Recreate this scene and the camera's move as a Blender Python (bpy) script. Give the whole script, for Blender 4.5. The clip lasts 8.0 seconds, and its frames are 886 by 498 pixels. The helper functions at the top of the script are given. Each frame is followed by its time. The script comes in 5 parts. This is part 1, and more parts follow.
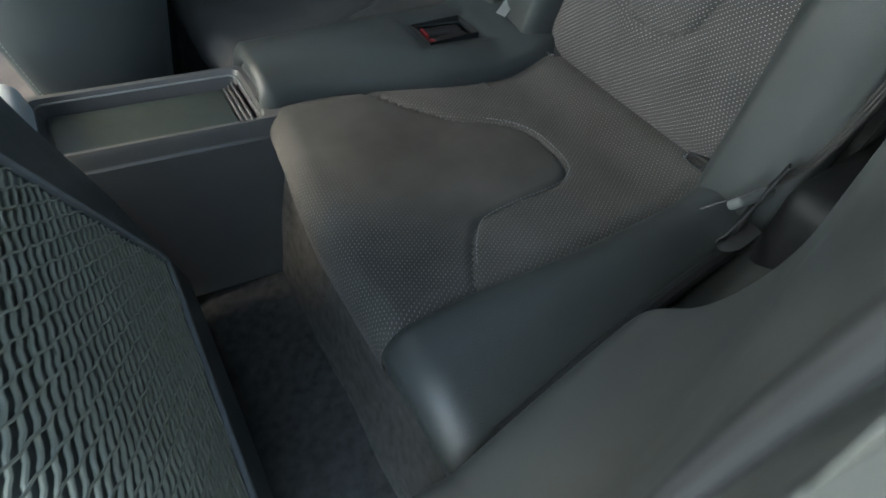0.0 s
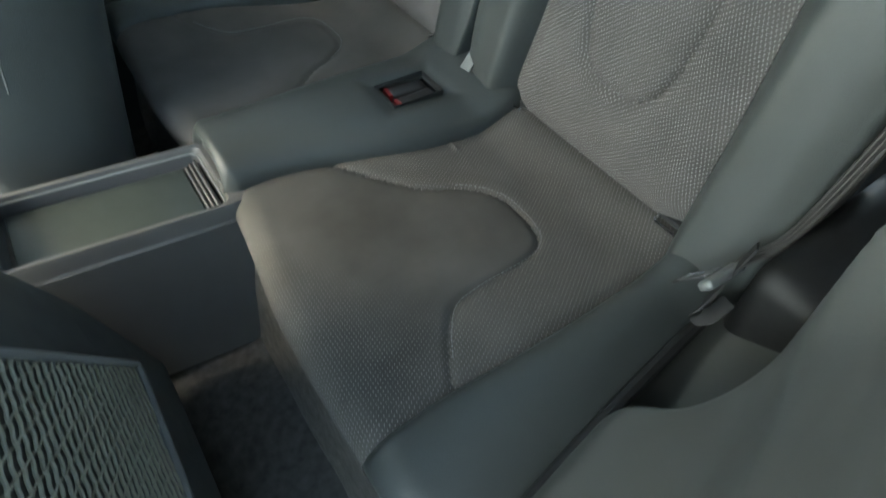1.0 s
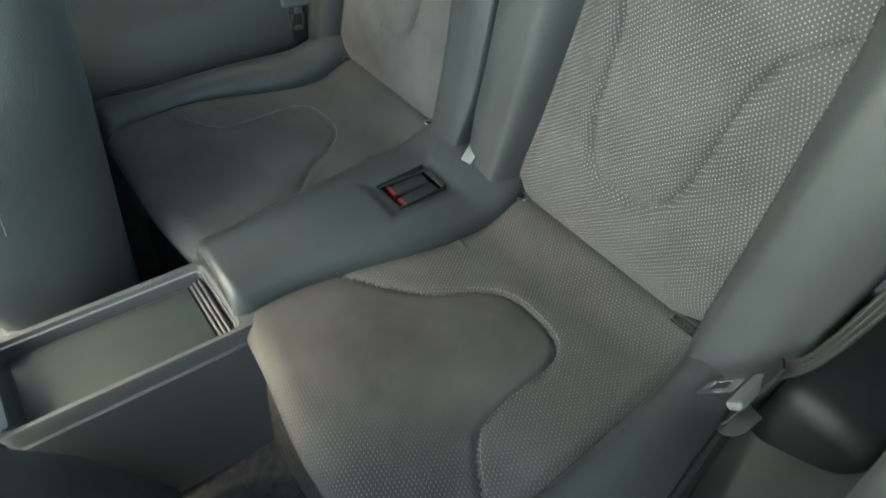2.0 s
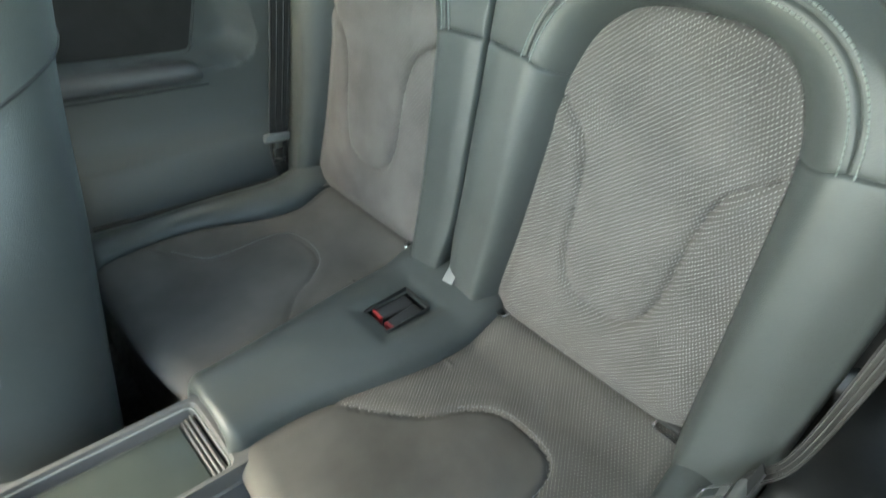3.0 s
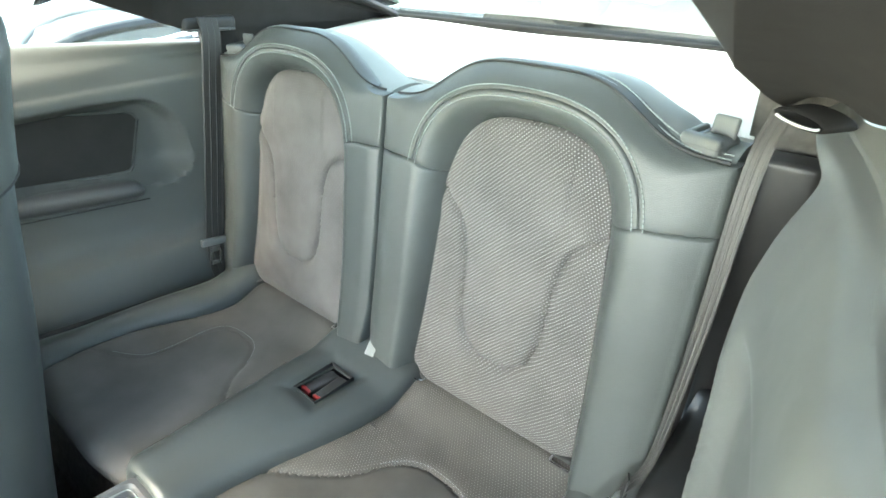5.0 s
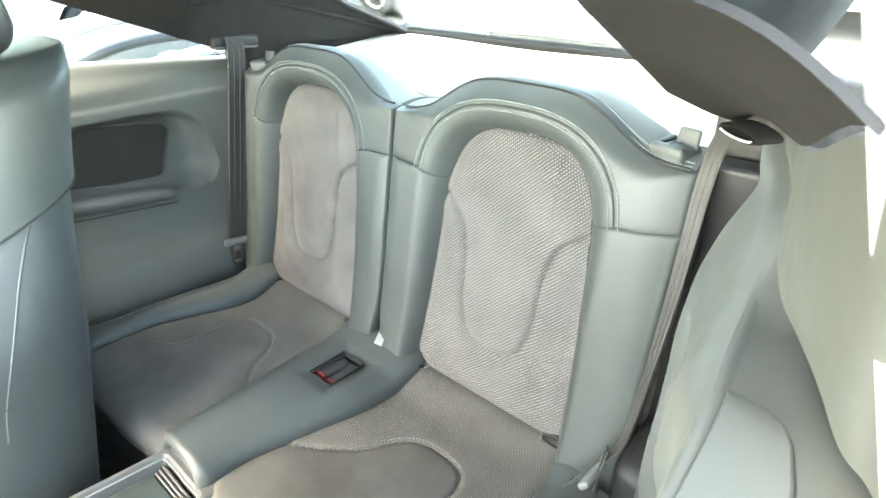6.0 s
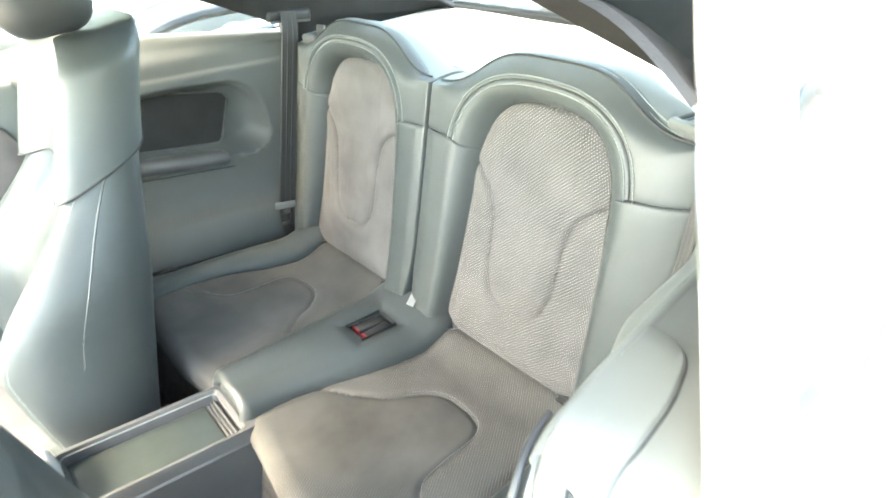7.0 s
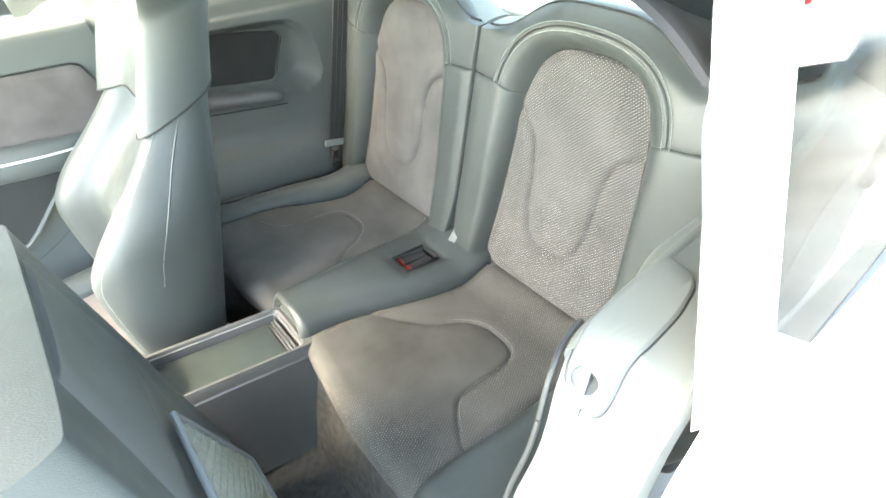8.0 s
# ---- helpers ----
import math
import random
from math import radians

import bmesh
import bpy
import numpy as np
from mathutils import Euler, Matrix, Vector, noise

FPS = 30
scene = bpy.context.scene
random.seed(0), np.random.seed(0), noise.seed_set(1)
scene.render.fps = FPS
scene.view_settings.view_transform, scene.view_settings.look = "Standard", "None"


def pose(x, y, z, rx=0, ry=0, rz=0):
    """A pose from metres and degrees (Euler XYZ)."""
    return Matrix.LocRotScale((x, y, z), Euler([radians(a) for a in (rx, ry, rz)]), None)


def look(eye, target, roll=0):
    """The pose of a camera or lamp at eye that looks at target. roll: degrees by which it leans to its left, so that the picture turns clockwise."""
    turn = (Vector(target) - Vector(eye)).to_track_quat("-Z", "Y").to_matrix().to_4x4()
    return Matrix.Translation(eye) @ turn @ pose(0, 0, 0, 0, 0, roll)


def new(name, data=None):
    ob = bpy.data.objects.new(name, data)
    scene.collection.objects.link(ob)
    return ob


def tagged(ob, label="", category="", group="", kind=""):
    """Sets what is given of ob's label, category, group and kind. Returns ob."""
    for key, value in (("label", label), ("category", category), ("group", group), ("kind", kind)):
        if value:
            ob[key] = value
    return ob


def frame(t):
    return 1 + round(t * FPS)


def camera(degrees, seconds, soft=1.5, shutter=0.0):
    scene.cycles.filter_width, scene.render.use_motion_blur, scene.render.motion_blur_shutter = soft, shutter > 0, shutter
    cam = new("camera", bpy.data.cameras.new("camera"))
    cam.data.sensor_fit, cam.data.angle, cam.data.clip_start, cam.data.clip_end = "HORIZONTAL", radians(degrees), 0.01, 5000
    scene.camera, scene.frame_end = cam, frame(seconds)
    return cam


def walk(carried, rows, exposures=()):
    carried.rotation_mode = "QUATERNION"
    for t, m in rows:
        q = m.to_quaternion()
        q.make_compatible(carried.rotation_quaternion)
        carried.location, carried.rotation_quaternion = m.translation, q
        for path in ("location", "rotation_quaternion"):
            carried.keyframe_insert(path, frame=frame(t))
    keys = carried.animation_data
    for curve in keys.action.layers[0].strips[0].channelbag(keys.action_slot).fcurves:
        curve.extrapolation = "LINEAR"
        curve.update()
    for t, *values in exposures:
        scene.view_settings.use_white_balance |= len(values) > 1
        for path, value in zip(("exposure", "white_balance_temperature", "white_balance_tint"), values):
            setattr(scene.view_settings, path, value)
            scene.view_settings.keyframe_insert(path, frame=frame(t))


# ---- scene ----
cam = camera(77.0, 8.0, shutter=0.5)
PATH = [
    (0, (-0.603, -0.773, 0.587), (-0.056, 0.315, -1.0), -5.2),
    (0.5, (-0.565, -0.742, 0.59), (-0.022, 0.339, -1.002), -6.2),
    (1, (-0.527, -0.693, 0.657), (0.038, 0.332, -0.965), -7.1),
    (2.5, (-0.481, -0.554, 0.762), (0.242, 0.506, -0.773), -7.7),
    (3, (-0.507, -0.558, 0.805), (0.401, 0.559, -0.582), -5.8),
    (3.5, (-0.522, -0.587, 0.822), (0.532, 0.544, -0.447), -5.2),
    (4, (-0.545, -0.621, 0.827), (0.593, 0.512, -0.366), -4.9),
    (4.5, (-0.549, -0.673, 0.841), (0.625, 0.464, -0.312), -5.2),
    (5, (-0.555, -0.72, 0.864), (0.645, 0.418, -0.261), -5.6),
    (6.5, (-0.63, -0.837, 0.921), (0.501, 0.385, -0.187), -6.6),
    (7, (-0.625, -0.88, 0.926), (0.386, 0.401, -0.23), -7.6),
    (7.5, (-0.651, -0.926, 0.941), (0.237, 0.376, -0.291), -8.6),
    (8, (-0.679, -0.921, 0.975), (0.139, 0.349, -0.336), -9.1),
]
EXPOSURES = [(0.0, 3.5, 7350, 0), (1.0, 4.05, 7700, -4), (2.5, 4.55, 7900, -4), (3.5, 5.0, 7850, -4), (4.5, 5.2, 7850, -3), (6.5, 5.85, 8400, 2), (7.4, 5.88, 8500, 3), (8.0, 5.6, 8450, 3)]
walk(cam, [(t, look(eye, target, roll)) for t, eye, target, roll in PATH], EXPOSURES)

# ---- world and light ----
world = bpy.data.worlds.new("sky")
scene.world = world
world.use_nodes = True
wn = world.node_tree
sky = wn.nodes.new("ShaderNodeTexSky")
sky.sky_type = "NISHITA"
sky.sun_disc = False
sky.sun_elevation = radians(48.5)
sky.sun_rotation = radians(295)
sky.air_density, sky.dust_density = 1.0, 2.0
wn.links.new(sky.outputs[0], wn.nodes["Background"].inputs[0])
wn.nodes["Background"].inputs[1].default_value = 0.15
sun = new("sun", bpy.data.lights.new("sun", "SUN"))
sun.data.energy, sun.data.angle, sun.data.color = 0.32, radians(80), (0.80, 0.93, 1.0)
sun.matrix_world = look((-6.0, 2.8, 7.5), (0, 0, 0))

# ---- materials ----
def mat(name, color, rough=0.5, metal=0.0, mottle=0.0, mscale=9.0, bump=0.0, bscale=400.0, sheen=0.0, coat=0.0, spec=0.5, voro=False, sag=0.0):
    """A surface with colour mottling at a large scale, grain relief at a small one, and an uneven roughness."""
    m = bpy.data.materials.new(name)
    m.use_nodes = True
    n, l = m.node_tree.nodes, m.node_tree.links
    b = n["Principled BSDF"]
    b.inputs["Base Color"].default_value = (*color, 1)
    b.inputs["Roughness"].default_value = rough
    b.inputs["Metallic"].default_value = metal
    b.inputs["Specular IOR Level"].default_value = spec
    b.inputs["Sheen Weight"].default_value = sheen
    b.inputs["Sheen Roughness"].default_value = 0.5
    b.inputs["Coat Weight"].default_value = coat
    b.inputs["Coat Roughness"].default_value = 0.08
    tc = n.new("ShaderNodeTexCoord")
    if mottle:
        t = n.new("ShaderNodeTexNoise")
        t.inputs["Scale"].default_value, t.inputs["Detail"].default_value = mscale, 6.0
        l.new(tc.outputs["Object"], t.inputs["Vector"])
        r = n.new("ShaderNodeMapRange")
        r.inputs["From Min"].default_value, r.inputs["From Max"].default_value = 0.25, 0.75
        r.inputs["To Min"].default_value, r.inputs["To Max"].default_value = 1 - mottle, 1 + mottle
        l.new(t.outputs["Fac"], r.inputs["Value"])
        mix = n.new("ShaderNodeMix")
        mix.data_type, mix.blend_type = "RGBA", "MULTIPLY"
        mix.inputs["Factor"].default_value = 1.0
        mix.inputs["A"].default_value = (*color, 1)
        l.new(r.outputs["Result"], mix.inputs["B"])
        l.new(mix.outputs["Result"], b.inputs["Base Color"])
        r2 = n.new("ShaderNodeMapRange")
        r2.inputs["To Min"].default_value, r2.inputs["To Max"].default_value = max(0.02, rough - 0.08), min(1, rough + 0.08)
        t2 = n.new("ShaderNodeTexNoise")
        t2.inputs["Scale"].default_value, t2.inputs["Detail"].default_value = mscale * 3.1, 4.0
        l.new(tc.outputs["Object"], t2.inputs["Vector"])
        l.new(t2.outputs["Fac"], r2.inputs["Value"])
        l.new(r2.outputs["Result"], b.inputs["Roughness"])
    if bump:
        g = n.new("ShaderNodeTexVoronoi" if voro else "ShaderNodeTexNoise")
        g.inputs["Scale"].default_value = bscale
        l.new(tc.outputs["Object"], g.inputs["Vector"])
        bp = n.new("ShaderNodeBump")
        bp.inputs["Strength"].default_value, bp.inputs["Distance"].default_value = bump, 0.001
        l.new(g.outputs["Distance" if voro else "Fac"], bp.inputs["Height"])
        l.new(bp.outputs["Normal"], b.inputs["Normal"])
        if sag:
            # slow unevenness of the padding under the cover
            w = n.new("ShaderNodeTexNoise")
            w.inputs["Scale"].default_value, w.inputs["Detail"].default_value, w.inputs["Distortion"].default_value = 16.0, 2.0, 0.6
            l.new(tc.outputs["Object"], w.inputs["Vector"])
            b2 = n.new("ShaderNodeBump")
            b2.inputs["Strength"].default_value, b2.inputs["Distance"].default_value = sag, 0.012
            l.new(w.outputs["Fac"], b2.inputs["Height"])
            l.new(b2.outputs["Normal"], bp.inputs["Normal"])
    return m


def dotted(m, du, dv, radius, color, fade=False, lean=None):
    """Adds rows of perforations, by the mesh's own coordinates in metres: staggered, or in leaning lines of dashes."""
    n, l = m.node_tree.nodes, m.node_tree.links
    b = n["Principled BSDF"]
    uv = n.new("ShaderNodeUVMap")
    sep = n.new("ShaderNodeSeparateXYZ")
    l.new(uv.outputs["UV"], sep.inputs[0])

    def math_node(op, a, c=None):
        k = n.new("ShaderNodeMath")
        k.operation = op
        for i, v in enumerate((a, c)):
            if v is None:
                continue
            if isinstance(v, (int, float)):
                k.inputs[i].default_value = v
            else:
                l.new(v, k.inputs[i])
        return k.outputs[0]
    along, over = sep.outputs["X"], sep.outputs["Y"]
    if lean:
        c, k = math.cos(radians(lean)), math.sin(radians(lean))
        along, over = (math_node("ADD", math_node("MULTIPLY", sep.outputs["X"], a), math_node("MULTIPLY", sep.outputs["Y"], d)) for a, d in ((-c, k), (k, c)))
    row = math_node("DIVIDE", over, dv)
    odd = math_node("MULTIPLY", math_node("MODULO", math_node("FLOOR", row), 2.0), 0.5)
    col = math_node("ADD", math_node("DIVIDE", along, du), odd)
    fx = math_node("MULTIPLY", math_node("SUBTRACT", math_node("FRACT", col), 0.5), du)
    fy = math_node("MULTIPLY", math_node("SUBTRACT", math_node("FRACT", row), 0.5), dv)
    fs = math_node("MULTIPLY", fx, 0.68 if lean else 0.45)
    ft = math_node("ADD", fy, math_node("MULTIPLY", fx, 0.0 if lean else 0.28))
    d = math_node("SQRT", math_node("ADD", math_node("MULTIPLY", fs, fs), math_node("MULTIPLY", ft, ft)))
    r = n.new("ShaderNodeMapRange")
    r.inputs["From Min"].default_value, r.inputs["From Max"].default_value = radius * 0.7, radius * 1.15
    r.inputs["To Min"].default_value, r.inputs["To Max"].default_value = 1.0, 0.0
    l.new(d, r.inputs["Value"])
    # worn perforations are not all open to the same degree
    tn = n.new("ShaderNodeTexNoise")
    tn.inputs["Scale"].default_value = 30.0
    l.new(uv.outputs["UV"], tn.inputs["Vector"])
    amount = math_node("MULTIPLY", r.outputs["Result"], math_node("ADD", math_node("MULTIPLY", tn.outputs["Fac"], 0.7), 0.45))
    if fade:
        # the holes thin out from the front outer corner towards the middle of the seat
        far = math_node("DIVIDE", math_node("SUBTRACT", sep.outputs["Y"], 0.43), 0.10)
        wide = math_node("DIVIDE", math_node("SUBTRACT", math_node("ABSOLUTE", sep.outputs["X"]), 0.27), 0.16)
        keep = n.new("ShaderNodeClamp")
        l.new(math_node("ADD", far, wide), keep.inputs[0])
        amount = math_node("MULTIPLY", amount, keep.outputs[0])
    mix = n.new("ShaderNodeMix")
    mix.data_type = "RGBA"
    l.new(amount, mix.inputs["Factor"])
    src = b.inputs["Base Color"].links[0].from_socket
    l.new(src, mix.inputs["A"])
    mix.inputs["B"].default_value = (*color, 1)
    l.new(mix.outputs["Result"], b.inputs["Base Color"])
    return m


M_LEATHER = mat("dark_grey_leather", (0.046, 0.0525, 0.0515), 0.45, mottle=0.12, mscale=7, bump=0.2, bscale=650, voro=True, spec=0.48, sag=0.10)
M_DARKLEATHER = mat("near_black_leather", (0.02, 0.022, 0.024), 0.5, mottle=0.1, mscale=9, bump=0.25, bscale=650, voro=True)
M_SUEDE = mat("brown_grey_suede", (0.105, 0.092, 0.088), 0.95, mottle=0.28, mscale=11, bump=0.3, bscale=900, sheen=0.1, spec=0.2)
HOLES = (0.0042, 0.0053, 0.00058, (0.44, 0.44, 0.425), False, 43)
FAINT = (0.0074, 0.0052, 0.00060, (0.15, 0.14, 0.135))
FINE = (0.0058, 0.0043, 0.00050, (0.26, 0.25, 0.235))
M_PERF = dotted(mat("perforated_suede", (0.078, 0.073, 0.070), 0.95, mottle=0.2, mscale=11, bump=0.3, bscale=900, sheen=0.05, spec=0.2), *HOLES)
M_FAINT = dotted(mat("faintly_perforated_suede", (0.110, 0.100, 0.095), 0.95, mottle=0.3, mscale=9, bump=0.3, bscale=900, sheen=0.05, spec=0.2), *FAINT)
M_PERFSEAT = dotted(mat("finely_perforated_suede", (0.071, 0.068, 0.063), 0.95, mottle=0.34, mscale=7, bump=0.3, bscale=900, sheen=0.05, spec=0.15), *FINE)
M_TONGUE = dotted(mat("smooth_and_perforated_suede", (0.068, 0.066, 0.061), 0.95, mottle=0.36, mscale=8, bump=0.3, bscale=900, sheen=0.05, spec=0.15), *FINE, fade=True)
M_FARSEAT = mat("plain_brown_grey_suede", (0.080, 0.074, 0.068), 0.95, mottle=0.3, mscale=8, bump=0.3, bscale=900, sheen=0.05, spec=0.15)
M_THREAD = mat("grey_thread", (0.19, 0.22, 0.21), 0.7, mottle=0.1, mscale=80)
# for seams and piping, and for shade put into gaps as black
M_PIPING_SHADE = mat("black_seam_and_shade", (0.012, 0.013, 0.014), 0.6, mottle=0.1, mscale=30)
M_PLASTIC = mat("grey_trim_plastic", (0.086, 0.092, 0.089), 0.52, mottle=0.06, mscale=5, bump=0.03, bscale=1400, spec=0.35)
M_DARKPL = mat("black_plastic", (0.018, 0.018, 0.019), 0.42, mottle=0.1, mscale=20, bump=0.15, bscale=900)
M_GRILLE = mat("black_matt_cloth_and_rubber", (0.011, 0.011, 0.0115), 0.85, mottle=0.15, mscale=30, bump=0.5, bscale=700, spec=0.15)
M_SPEAKER = mat("dark_grey_speaker_cloth", (0.024, 0.024, 0.0235), 0.85, mottle=0.12, mscale=25, bump=0.5, bscale=700, spec=0.2)
M_CONSOLE = mat("dark_console_plastic", (0.072, 0.073, 0.074), 0.42, mottle=0.08, mscale=14, bump=0.2, bscale=900)
M_RUBBER = mat("green_grey_rubber_mat", (0.034, 0.043, 0.040), 0.40, mottle=0.12, mscale=25, bump=0.1, bscale=500)
M_CARPET = mat("dark_grey_carpet", (0.070, 0.068, 0.064), 1.0, mottle=0.35, mscale=60, bump=1.0, bscale=700, sheen=0.03, spec=0.1)
M_LINER = mat("grey_headliner_cloth", (0.027, 0.0265, 0.027), 0.95, mottle=0.12, mscale=20, bump=0.4, bscale=800, sheen=0.0, spec=0.1)
M_COVER = mat("light_grey_load_cover", (0.55, 0.56, 0.55), 0.75, mottle=0.06, mscale=12, bump=0.3, bscale=600)
M_BELT = mat("black_belt_webbing", (0.028, 0.0265, 0.0255), 0.5, mottle=0.1, mscale=40, bump=0.4, bscale=900, sheen=0.05)
M_CHROME = mat("polished_metal", (0.72, 0.72, 0.74), 0.18, metal=1.0, mottle=0.04, mscale=40)
M_SILVER = mat("satin_silver_trim", (0.72, 0.73, 0.74), 0.34, metal=0.4, mottle=0.05, mscale=30)
M_RED = mat("red_plastic", (0.32, 0.02, 0.022), 0.35, mottle=0.08, mscale=40)
M_GREYPL = mat("light_grey_plastic", (0.16, 0.17, 0.17), 0.45, mottle=0.05, mscale=20, bump=0.1, bscale=800)
M_SHELL = mat("light_grey_shell_plastic", (0.125, 0.137, 0.133), 0.55, mottle=0.05, mscale=15, bump=0.08, bscale=900)
M_PAINT = mat("white_car_paint", (0.80, 0.80, 0.79), 0.25, mottle=0.02, mscale=3, coat=0.8)
M_PAINTB = mat("black_car_paint", (0.012, 0.012, 0.014), 0.22, mottle=0.05, mscale=3, coat=0.8)
M_TYRE = mat("tyre_rubber", (0.02, 0.02, 0.02), 0.8, mottle=0.15, mscale=20)
M_ASPHALT = mat("worn_asphalt", (0.10, 0.10, 0.098), 0.9, mottle=0.3, mscale=3.0, bump=0.8, bscale=160)
M_LEAF = mat("green_leaves", (0.07, 0.11, 0.035), 0.6, mottle=0.4, mscale=8)
M_BARK = mat("bark", (0.10, 0.075, 0.055), 0.9, mottle=0.3, mscale=12, bump=0.8, bscale=40)
M_ORANGE = mat("orange_lens", (0.75, 0.25, 0.03), 0.2, mottle=0.05, mscale=30)
M_NET = mat("grey_elastic_net", (0.29, 0.285, 0.225), 0.8, mottle=0.15, mscale=60, bump=0.3, bscale=900)


def glass_mat(name, tint, rough=0.0):
    m = bpy.data.materials.new(name)
    m.use_nodes = True
    b = m.node_tree.nodes["Principled BSDF"]
    b.inputs["Base Color"].default_value = (*tint, 1)
    b.inputs["Roughness"].default_value = rough
    b.inputs["Transmission Weight"].default_value = 1.0
    b.inputs["IOR"].default_value = 1.48
    return m


M_DARKGLASS = mat("dark_car_glass", (0.015, 0.018, 0.02), 0.05, mottle=0.05, mscale=4, coat=0.5)
M_LENS = mat("clear_lamp_lens", (0.45, 0.46, 0.47), 0.12, metal=0.4, mottle=0.2, mscale=30, coat=0.6)
M_GLASS = glass_mat("tinted_window_glass", (0.36, 0.40, 0.39))

# ---- shape helpers ----
def link(name, geo, material, parent=None, label=""):
    verts, faces = geo[0], geo[1]
    me = bpy.data.meshes.new(name)
    me.from_pydata([tuple(v) for v in verts], [], [tuple(f) for f in faces])
    if len(geo) > 2 and geo[2] is not None:
        layer = me.uv_layers.new(name="UVMap")
        for loop in me.loops:
            layer.data[loop.index].uv = geo[2][loop.vertex_index]
    bm = bmesh.new()
    bm.from_mesh(me)
    bmesh.ops.recalc_face_normals(bm, faces=bm.faces)
    for f in bm.faces:
        f.smooth = True
    bm.to_mesh(me)
    bm.free()
    me.set_sharp_from_angle(angle=radians(38))
    me.materials.append(material)
    ob = new(name, me)
    if parent:
        ob.parent = parent
    if label:
        ob["label"] = label
    return ob


def part(name, geo, material, parent, label=""):
    return link(name, geo, material, parent, label)


def thing(name, label, category, group="", kind="", at=(0, 0, 0)):
    ob = new(name)
    ob.empty_display_size = 0.05
    ob.location = at
    return tagged(ob, label, category, group, kind)


def merge(*geos):
    v, f, uv, any_uv = [], [], [], any(len(g) > 2 and g[2] is not None for g in geos)
    for g in geos:
        o = len(v)
        v += [tuple(p) for p in g[0]]
        f += [tuple(i + o for i in q) for q in g[1]]
        uv += list(g[2]) if len(g) > 2 and g[2] is not None else [(0, 0)] * len(g[0])
    return (v, f, uv if any_uv else None)


def moved(geo, m):
    return ([tuple(m @ Vector(p)) for p in geo[0]], geo[1], geo[2] if len(geo) > 2 else None)


def sheet(f, nu, nv, back=None, uvf=None, closed_u=False):
    """A skin of nu x nv cells from f(u, v); back: the way in which it is thickened into a solid."""
    rows = [[Vector(f(i / nu, j / nv)) for i in range(nu + 1)] for j in range(nv + 1)]
    v = [p for r in rows for p in r]
    uv = [uvf(i / nu, j / nv) if uvf else (i / nu, j / nv) for j in range(nv + 1) for i in range(nu + 1)]
    w = nu + 1
    faces = [(j * w + i, j * w + i + 1, (j + 1) * w + i + 1, (j + 1) * w + i) for j in range(nv) for i in range(nu)]
    if back is not None:
        n, bk = len(v), Vector(back)
        v += [p + bk for p in v]
        uv += uv[:n]
        faces += [tuple(reversed([k + n for k in q])) for q in faces[:nu * nv]]
        rim = [i for i in range(nu + 1)] + [j * w + nu for j in range(1, nv + 1)] + [nv * w + i for i in range(nu - 1, -1, -1)] + [j * w for j in range(nv - 1, 0, -1)]
        for a, c in zip(rim, rim[1:] + rim[:1]):
            faces.append((a, a + n, c + n, c))
    return (v, faces, uv)


def rbox(x0, x1, y0, y1, z0, z1, r=0.01, seg=3):
    bm = bmesh.new()
    bmesh.ops.create_cube(bm, size=1.0)
    for p in bm.verts:
        p.co = Vector(((x0 + x1) / 2 + p.co.x * (x1 - x0), (y0 + y1) / 2 + p.co.y * (y1 - y0), (z0 + z1) / 2 + p.co.z * (z1 - z0)))
    r = min(r, 0.49 * min(x1 - x0, y1 - y0, z1 - z0))
    bmesh.ops.bevel(bm, geom=list(bm.edges), offset=r, segments=seg, profile=0.5, affect="EDGES")
    bm.verts.index_update()
    g = ([tuple(p.co) for p in bm.verts], [tuple(q.index for q in f.verts) for f in bm.faces], None)
    bm.free()
    return g


def smooth_line(pts, n):
    """n + 1 points along a Catmull-Rom curve through pts."""
    P = [Vector(p) for p in pts]
    P = [P[0] * 2 - P[1]] + P + [P[-1] * 2 - P[-2]]
    out, k = [], len(P) - 3
    for i in range(n + 1):
        t = i / n * k
        a = min(int(t), k - 1)
        t -= a
        p0, p1, p2, p3 = P[a:a + 4]
        out.append(0.5 * (2 * p1 + (p2 - p0) * t + (2 * p0 - 5 * p1 + 4 * p2 - p3) * t * t + (3 * p1 - p0 - 3 * p2 + p3) * t ** 3))
    return out


def tube(pts, r, n=8, closed=False):
    P = [Vector(p) for p in pts]
    v, f = [], []
    for i, p in enumerate(P):
        if closed:
            d = P[(i + 1) % len(P)] - P[i - 1]
        else:
            d = P[min(i + 1, len(P) - 1)] - P[max(i - 1, 0)]
        d = d.normalized() if d.length > 1e-9 else Vector((0, 0, 1))
        a = d.cross(Vector((0, 0, 1)) if abs(d.z) < 0.9 else Vector((1, 0, 0))).normalized()
        b = d.cross(a)
        v += [p + r * (math.cos(2 * math.pi * k / n) * a + math.sin(2 * math.pi * k / n) * b) for k in range(n)]
    m = len(P)
    for i in range(m if closed else m - 1):
        for k in range(n):
            i2 = (i + 1) % m
            f.append((i * n + k, i * n + (k + 1) % n, i2 * n + (k + 1) % n, i2 * n + k))
    if not closed:
        f += [tuple(range(n - 1, -1, -1)), tuple((m - 1) * n + k for k in range(n))]
    return (v, f, None)


